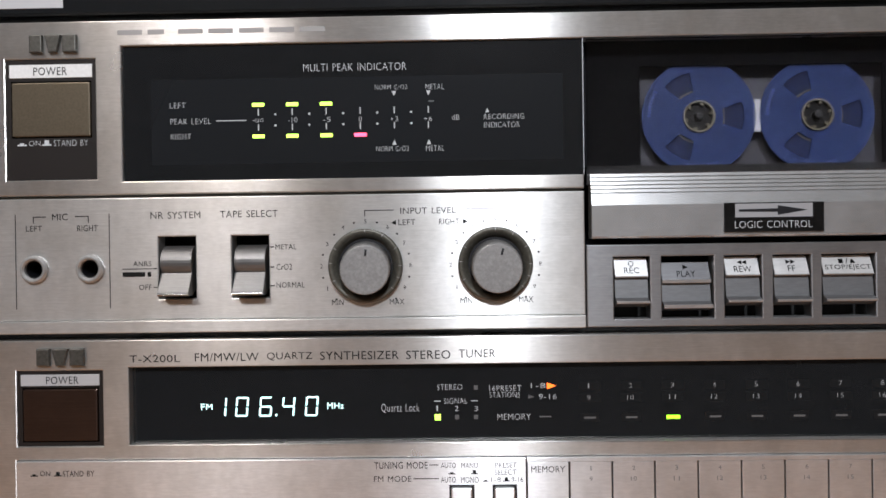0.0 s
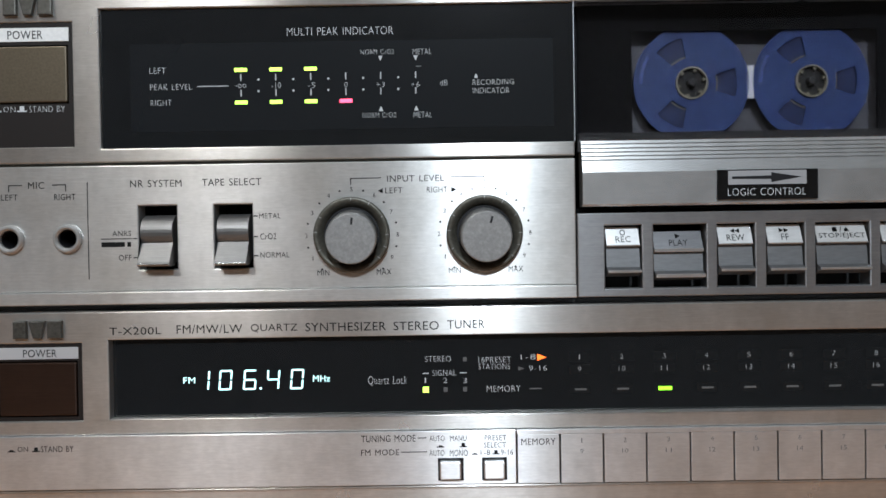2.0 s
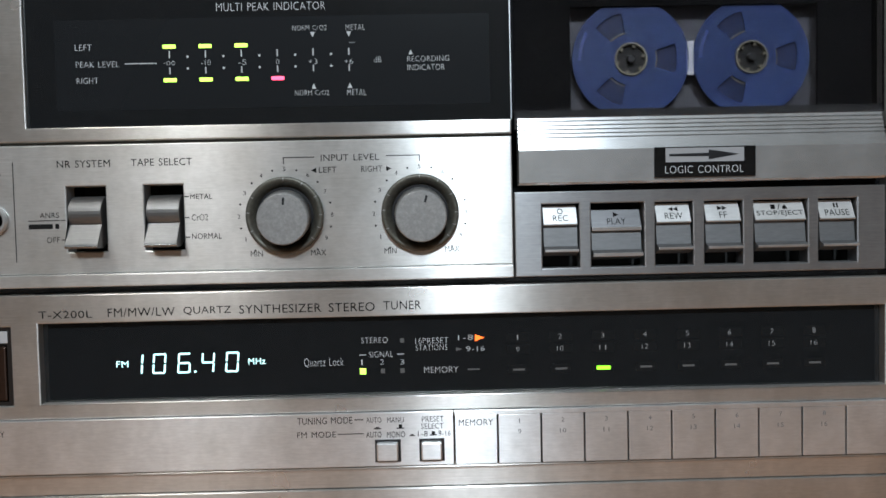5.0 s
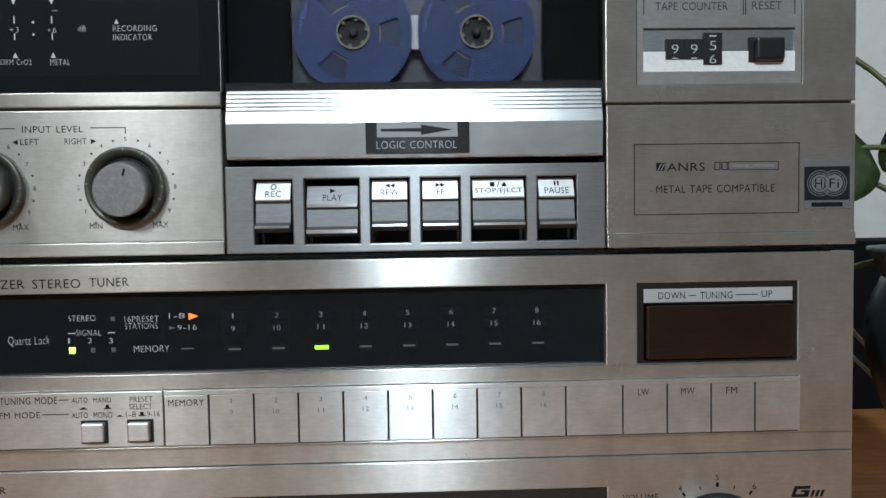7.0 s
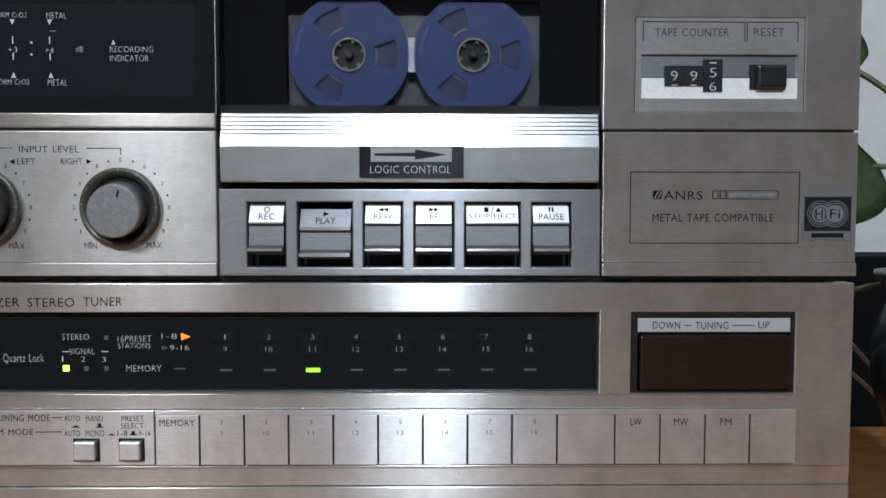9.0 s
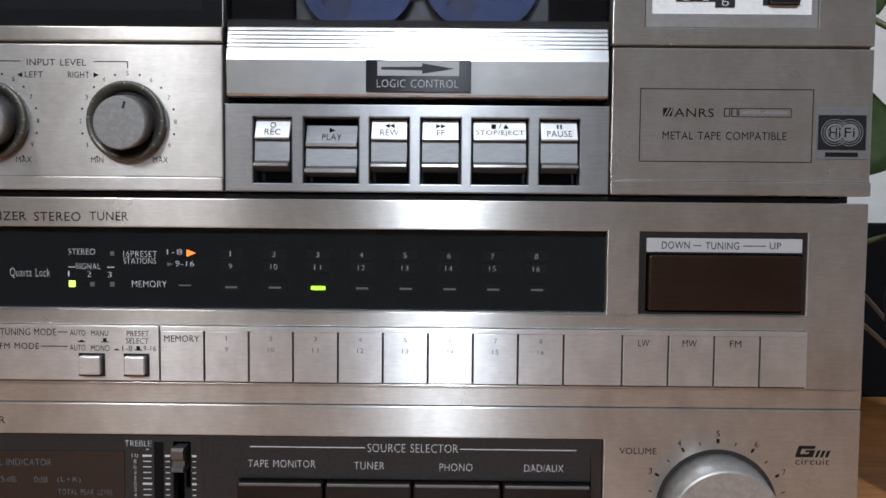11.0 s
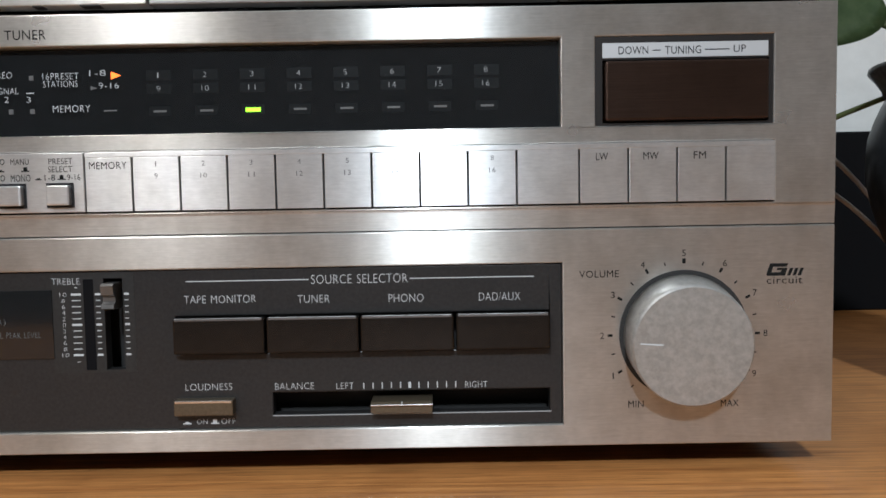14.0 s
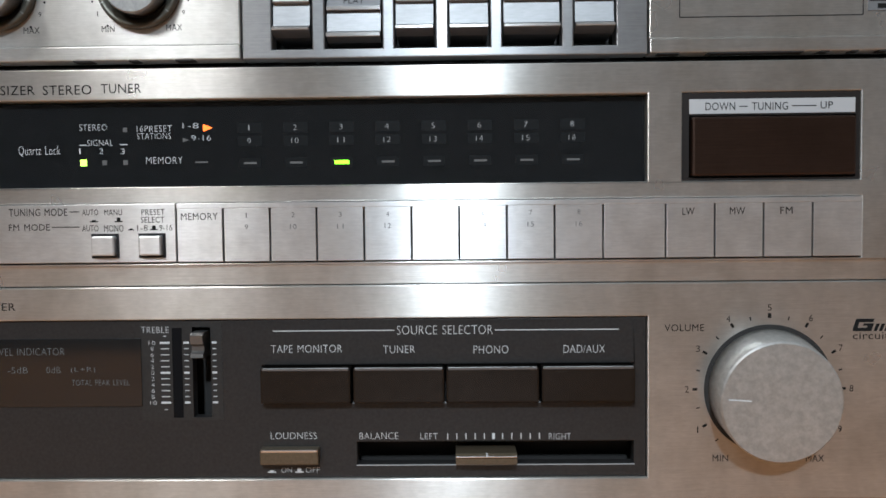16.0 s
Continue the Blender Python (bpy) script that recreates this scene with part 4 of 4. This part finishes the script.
        let(aw, str(abs(10 - 2 * n)), -64.6, z - 0.65, 2.2 if n in (0, 10) else 1.0, 1.3, W, "scale_number").location.y -= 0.00015
    for z in (64.5, 40.2):
        mark(aw, -60.8, -59.9, z - 0.12, z + 0.12, W, "scale_tick", 0.2)
    part("treble_slider", profile([(8, 66.0), (-2.2, 66.0), (-3.2, 65.2), (-2.8, 62.4), (-1.4, 61.6), (-1.4, 60.0), (-2.8, 59.2), (-3.0, 58.0), (-2.2, 57.6), (8, 57.6)], -50.6, -46.6), STEEL_BRIGHT, t, "small silver treble slider")
    # volume knob
    x, z = 136.1, 46.0
    part("knob_gap", lathe(x, z, [(-0.12, 20.9), (0.3, 20.9)], 96), MATT_BLACK, t, "black gap round the knob")
    knob = carries(part("volume_knob", lathe(x, z, [(-0.13, 19.5), (-9.0, 19.1), (-9.9, 18.95), (-10.3, 18.5)], 128), KNOB_SILVER, t, "large round satin silver volume knob"), -10.3)
    droop(knob, -0.02, -0.2)
    for f in knob.data.polygons:
        f.use_smooth = abs(f.normal.y) < 0.5
    droop(tick(knob, x, z, 176, 9.5, 16.6, 0.4, W, None, "pointer"), -0.02, -0.2)
    scale_numbers(af, x, z, 26.4, 2.1, K, range(1, 10))
    for k in range(19):
        v = 0.5 + k * 0.5
        if v > 9.2:
            continue
        whole = v == int(v)
        tick(af, x, z, 90 - (v - 5) * 30, 23.0, 24.6 if whole else 24.2, 1.1 if v == 5 else 0.8 if whole else 0.4, K)
    # the sign by the knob: sloped dark bars
    tri(af, [(162.6, 65.0), (163.8, 68.5), (169.6, 68.5), (169.2, 67.4), (164.8, 67.4), (164.2, 65.6), (167.2, 65.6), (167.5, 66.3), (165.9, 66.3), (166.2, 67.0), (169.4, 67.0), (168.6, 64.5), (162.8, 64.5)], K, "emblem_block")
    for k in range(3):
        tri(af, [(169.3 + k * 1.7, 64.5), (170.2 + k * 1.7, 66.9), (171.3 + k * 1.7, 66.9), (170.3 + k * 1.7, 64.5)], K, "emblem_block")
    return af, aw, lev


F_PANEL = grained(material("slate_panel", (0.02, 0.021, 0.022), 0.42), (900, 900, 900), (0.016, 0.0165, 0.017), (0.025, 0.0255, 0.026), 0.3)
af, aw, lev = amplifier()

# ---- printed words ----
let(dw, "MULTI PEAK INDICATOR", -114.6, 247.2, 37.2, 2.7, W)
let(dw, "LEFT", -178.9, 234.7, 5.7, 2.0, W)
let(dw, "PEAK LEVEL", -174.3, 228.9, 14.7, 2.0, W)
let(dw, "RIGHT", -177.9, 223.4, 7.3, 2.0, W)
let(dw, "-oo", -149.8, 229.2, 3.9, 1.4, W)
let(dw, "-10", -137.3, 228.9, 3.3, 2.0, W)
let(dw, "-5", -124.9, 228.9, 2.7, 1.8, W)
let(dw, "0", -112.8, 228.9, 1.1, 1.7, W)
let(dw, "+3", -100.7, 228.7, 3.0, 1.8, W)
let(dw, "+6", -88.4, 228.6, 3.0, 1.7, W)
let(dw, "NORM CrO2", -101.6, 240.2, 11.7, 1.7, W)
let(dw, "NORM CrO2", -101.3, 218.0, 11.7, 1.8, W)
let(dw, "METAL", -85.9, 240.0, 6.6, 1.9, W)
let(dw, "METAL", -86.0, 217.8, 6.5, 2.0, W)
let(dw, "dB", -78.5, 228.9, 2.6, 1.9, W)
let(dw, "RECORDING", -61.1, 228.9, 14.4, 1.9, W)
let(dw, "INDICATOR", -61.9, 225.9, 12.8, 2.0, W)
let(dplab, "POWER", -224.8, 247.3, 12.3, 2.9, K)
let(dpow, "ON", -231.0, 221.9, 4.2, 1.9, W)
let(dpow, "STAND BY", -217.8, 221.7, 12.5, 2.2, W)
let(dfl, "MIC", -221.9, 194.8, 5.7, 2.4, K)
let(dfl, "LEFT", -231.4, 190.9, 5.9, 2.0, K)
let(dfl, "RIGHT", -211.9, 190.7, 7.5, 2.2, K)
let(dfl, "NR SYSTEM", -179.9, 194.8, 18.1, 2.5, K)
let(dfl, "TAPE SELECT", -153.3, 194.9, 20.8, 2.5, K)
let(dfl, "ANRS", -192.2, 177.8, 6.6, 1.8, K)
let(dfl, "OFF", -191.2, 169.2, 4.5, 2.0, K)
let(dfl, "METAL", -140.1, 183.2, 7.6, 1.8, K)
let(dfl, "CrO2", -140.8, 175.8, 5.6, 2.2, K)
let(dfl, "NORMAL", -138.6, 169.4, 10.2, 2.0, K)
let(dfl, "INPUT LEVEL", -88.8, 195.3, 20.0, 2.2, K)
let(dfl, "LEFT", -96.5, 191.3, 6.1, 2.0, K)
let(dfl, "RIGHT", -81.4, 191.3, 7.2, 2.1, K)
let(dfl, "MIN", -121.7, 162.9, 4.2, 2.0, K)
let(dfl, "MAX", -100.4, 162.9, 5.2, 2.0, K)
let(dfl, "MIN", -75.6, 163.0, 4.2, 2.0, K)
let(dfl, "MAX", -54.2, 163.2, 5.1, 2.0, K)
let(dfr, "METAL TAPE COMPATIBLE", 135.3, 172.3, 41.4, 2.7, K)
let(dfr, "ANRS", 125.0, 179.8, 13.2, 2.9, K)
let(badge, "LOGIC CONTROL", 32.5, 188.4, 26.9, 2.5, W)
let(ctr, "TAPE COUNTER", 127.1, 234.6, 25.0, 2.7, COUNTER_INK)
let(ctr, "RESET", 153.2, 234.7, 10.4, 2.8, COUNTER_INK)
let(tf, "T-X200L", -188.2, 143.1, 18.3, 2.6, K)
let(tf, "FM/MW/LW", -162.1, 143.2, 23.1, 3.0, K)
let(tf, "QUARTZ", -139.4, 143.2, 16.4, 3.0, K)
let(tf, "SYNTHESIZER", -114.2, 143.3, 28.3, 3.0, K)
let(tf, "STEREO", -89.5, 143.2, 15.9, 3.1, K)
let(tf, "TUNER", -72.0, 143.5, 13.1, 3.0, K)
let(tplab, "POWER", -222.1, 135.6, 11.9, 2.7, K)
let(tb, "ON", -228.2, 102.7, 3.7, 1.7, K)
let(tb, "STAND BY", -216.1, 102.4, 11.5, 2.1, K)
for words, x, w in (("FM", -170.7, 4.2), ("MHz", -123.6, 6.0)):
    let(tw, words, x, 125.0, w, 2.2, V).location.y += 0.002  # lit signs lie as deep as the figures
let(tw, "Quartz Lock", -99.9, 123.6, 13.7, 3.4, W)
let(tw, "STEREO", -82.0, 131.8, 9.1, 2.0, W)
let(tw, "SIGNAL", -79.9, 126.8, 8.4, 2.0, W)
let(tw, "1", -86.6, 124.3, 0.45, 1.8, W)
let(tw, "2", -79.6, 124.2, 1.4, 1.8, W)
let(tw, "3", -72.6, 124.1, 1.4, 1.8, W)
let(tw, "16PRESET", -62.0, 131.2, 11.5, 2.0, W)
let(tw, "STATIONS", -62.2, 128.8, 11.0, 2.0, W)
let(tw, "1-8", -50.2, 132.1, 5.2, 1.8, W)
let(tw, "9-16", -46.8, 128.1, 6.4, 1.8, W)
let(tw, "MEMORY", -59.0, 120.8, 11.9, 2.2, W)
let(tb, "TUNING MODE", -99.8, 104.2, 19.1, 2.4, K)
let(tb, "FM MODE", -102.8, 99.5, 13.4, 2.1, K)
let(tb, "AUTO", -82.8, 104.3, 5.3, 1.9, K)
let(tb, "MANU", -75.3, 104.2, 5.8, 1.9, K)
let(tb, "AUTO", -82.9, 99.1, 5.3, 2.0, K)
let(tb, "MONO", -75.2, 98.9, 6.3, 2.2, K)
let(tb, "PRESET", -62.3, 104.2, 7.6, 1.9, K)
let(tb, "SELECT", -62.5, 101.7, 7.7, 1.9, K)
let(tb, "1-8", -65.9, 99.1, 3.4, 1.9, K)
let(tb, "9-16", -58.3, 99.1, 4.2, 1.9, K)
let(tlab, "DOWN", 120.0, 135.6, 9.4, 2.5, K)
let(tlab, "TUNING", 135.7, 135.5, 11.4, 2.5, K)
let(tlab, "UP", 153.6, 135.7, 3.9, 2.3, K)
let(aw, "SOURCE SELECTOR", 31.5, 64.4, 31.2, 2.9, W)
let(aw, "TAPE MONITOR", -13.8, 58.7, 23.3, 2.5, W)
let(aw, "TUNER", 16.5, 58.3, 10.4, 2.5, W)
let(aw, "PHONO", 46.5, 58.0, 11.3, 2.6, W)
let(aw, "DAD/AUX", 76.8, 58.0, 13.4, 2.6, W)
let(aw, "LOUDNESS", -18.5, 30.1, 15.2, 2.2, W)
let(aw, "ON", -21.1, 18.9, 3.5, 1.7, W)
let(aw, "OFF", -12.5, 18.9, 4.6, 1.8, W)
let(aw, "BALANCE", 9.5, 29.9, 12.7, 2.2, W)
let(aw, "LEFT", 26.0, 29.8, 5.7, 2.0, W)
let(aw, "RIGHT", 68.8, 29.5, 7.2, 2.1, W)
PRINT_Y[aw] = 0.85
let(aw, "TREBLE", -63.5, 65.6, 9.1, 2.0, W)
let(lev, "LEVEL INDICATOR", -105.7, 58.5, 24.4, 2.4, F)
let(lev, "-5dB", -109.2, 52.6, 6.6, 2.0, F)
let(lev, "0dB", -97.3, 52.6, 4.7, 2.1, F)
let(lev, "(L+R)", -87.5, 52.4, 8.1, 2.2, F)
let(lev, "TOTAL PEAK LEVEL", -81.8, 48.4, 19.2, 1.9, F)
let(af, "INTEGRATED", -143.0, 73.4, 23.0, 2.5, K)
let(af, "AMPLIFIER", -119.0, 73.4, 20.3, 2.5, K)
let(af, "VOLUME", 108.8, 64.9, 12.7, 2.3, K)
let(af, "MIN", 120.6, 22.3, 5.0, 2.2, K)
let(af, "MAX", 151.1, 22.1, 5.8, 2.2, K)
let(af, "circuit", 168.5, 61.9, 11.6, 2.2, K)


# ---- the black unit on top of the stack ----
def top_unit():
    t = holder("stereo_component", "glossy black stereo component on top of the cassette deck", "stereo component", (0, 0, 266.6))
    part("case", box(LEFT + 2, RIGHT - 2, 5, 290, 266.6, 330, 1), CASE, t)
    f = carries(part("fascia", box(LEFT, RIGHT, -1, 5, 268.6, 330, 0.8), GLASS_BLACK, t, "glossy black front"), -1)
    part("side_window", box(-250, -219, -1.3, -0.9, 271, 320, 0.1), G_LABEL, f)


top_unit()


# ---- vase and plant ----
def tube(points, radius, bm=None, sides=8, taper=1.0):
    """A round tube along points."""
    bm = bm or bmesh.new()
    pts = [Vector(p) for p in points]
    loops = []
    for n, p in enumerate(pts):
        ahead = (pts[min(n + 1, len(pts) - 1)] - pts[max(n - 1, 0)]).normalized()
        side = ahead.cross(Vector((0, 1, 0.3))).normalized()
        over = side.cross(ahead)
        r = radius * (1 + (taper - 1) * n / (len(pts) - 1))
        loops.append([bm.verts.new(p + side * r * math.cos(2 * math.pi * k / sides) + over * r * math.sin(2 * math.pi * k / sides)) for k in range(sides)])
    faces = []
    for a, b in zip(loops, loops[1:]):
        for k in range(sides):
            faces.append(bm.faces.new((a[k], a[k - 1], b[k - 1], b[k])))
    faces += [bm.faces.new(loops[0]), bm.faces.new(loops[-1][::-1])]
    bmesh.ops.recalc_face_normals(bm, faces=faces)
    for f in faces:
        f.smooth = True
    return bm


def bend(a, b, c, n=14):
    """Points along a bow from a by way of b to c."""
    a, b, c = Vector(a), Vector(b), Vector(c)
    return [(1 - t) ** 2 * a + 2 * t * (1 - t) * b + t * t * c for t in (k / (n - 1) for k in range(n))]


def leaf(base, tip, width, face, sag=4.0):
    """A pointed oval blade with a raised midrib and a curl."""
    base, tip, face = Vector(base), Vector(tip), Vector(face).normalized()
    along = tip - base
    side = along.cross(face).normalized()
    face = side.cross(along).normalized()
    bm, rows = bmesh.new(), []
    for k in range(13):
        u = k / 12
        w = width / 2 * (math.sin(math.pi * min(1, u ** 0.6)) ** 0.7 if 0 < u < 1 else 0.02)
        mid = base + along * u - face * sag * math.sin(math.pi * u) * 0.5
        rows.append([bm.verts.new(mid + side * w * s + face * (abs(s) * w * 0.22 + 0.3 * math.sin(9 * u + 3 * s))) for s in (-1, -0.5, 0, 0.5, 1)])
    for p, r in zip(rows, rows[1:]):
        for k in range(4):
            f = bm.faces.new((p[k], p[k + 1], r[k + 1], r[k]))
            f.smooth = True
    bmesh.ops.solidify(bm, geom=bm.faces, thickness=0.5)
    return bm


vase = holder("vase", "dark glazed pottery vase on the table", "vase", (297, 84, 0))
part("body", lathe_up(297, 84, [(0, 20), (3, 22), (12, 23), (35, 27), (58, 34), (72, 40), (84, 44), (96, 46.5), (106, 47), (116, 46), (124, 43.5), (130, 41), (133, 39.5)], 64), VASE, vase)
part("rim", lathe_up(297, 84, [(133, 39.5), (138, 41), (142, 43.5), (145.5, 46.5), (147.5, 46.2), (147.3, 43), (141, 38), (133, 35)], 64), VASE_RIM, vase, "flared rim with a lighter worn glaze")


def plant():
    p = holder("potted_plant", "green leafy plant growing out of the dark vase", "plant", (290, 100, 128))
    stems = [((288, 164, 186), (330, 135, 158), (302, 108, 130)), ((275, 160, 256), (330, 150, 225), (306, 108, 130)), ((232, 172, 114), (268, 160, 133), (296, 108, 146)), ((288, 163, 202), (300, 160, 202), (316, 158, 201))]
    for s in stems:
        part("stem", tube(bend(*s), 1.7, None, 8, 0.8), STEM, p)
    part("leaf", leaf((292, 162, 203), (232, 150, 170), 46, (0.15, -1, 0.3)), LEAF, p)
    part("leaf", leaf((313, 162, 182), (322, 158, 232), 34, (-0.2, -1, 0.2)), LEAF, p)
    part("leaf", leaf((279, 160, 258), (262, 156, 286), 20, (0.2, -1, 0.2)), LEAF, p)
    part("leaf", leaf((306, 158, 226), (330, 150, 262), 24, (-0.2, -1, 0.2)), LEAF, p)


plant()


def cables():
    for a, b, c in (((215, 152, 138), (285, 150, 120), (335, 150, 1.3)), ((205, 156, 114), (285, 154, 109), (338, 154, 1.3))):
        ob = part("cable", tube(bend(a, b, c, 20), 1.2), CABLE)
        tagged(ob, "thin grey cable hanging beside the stack", "cable", "cables beside the stack")


cables()
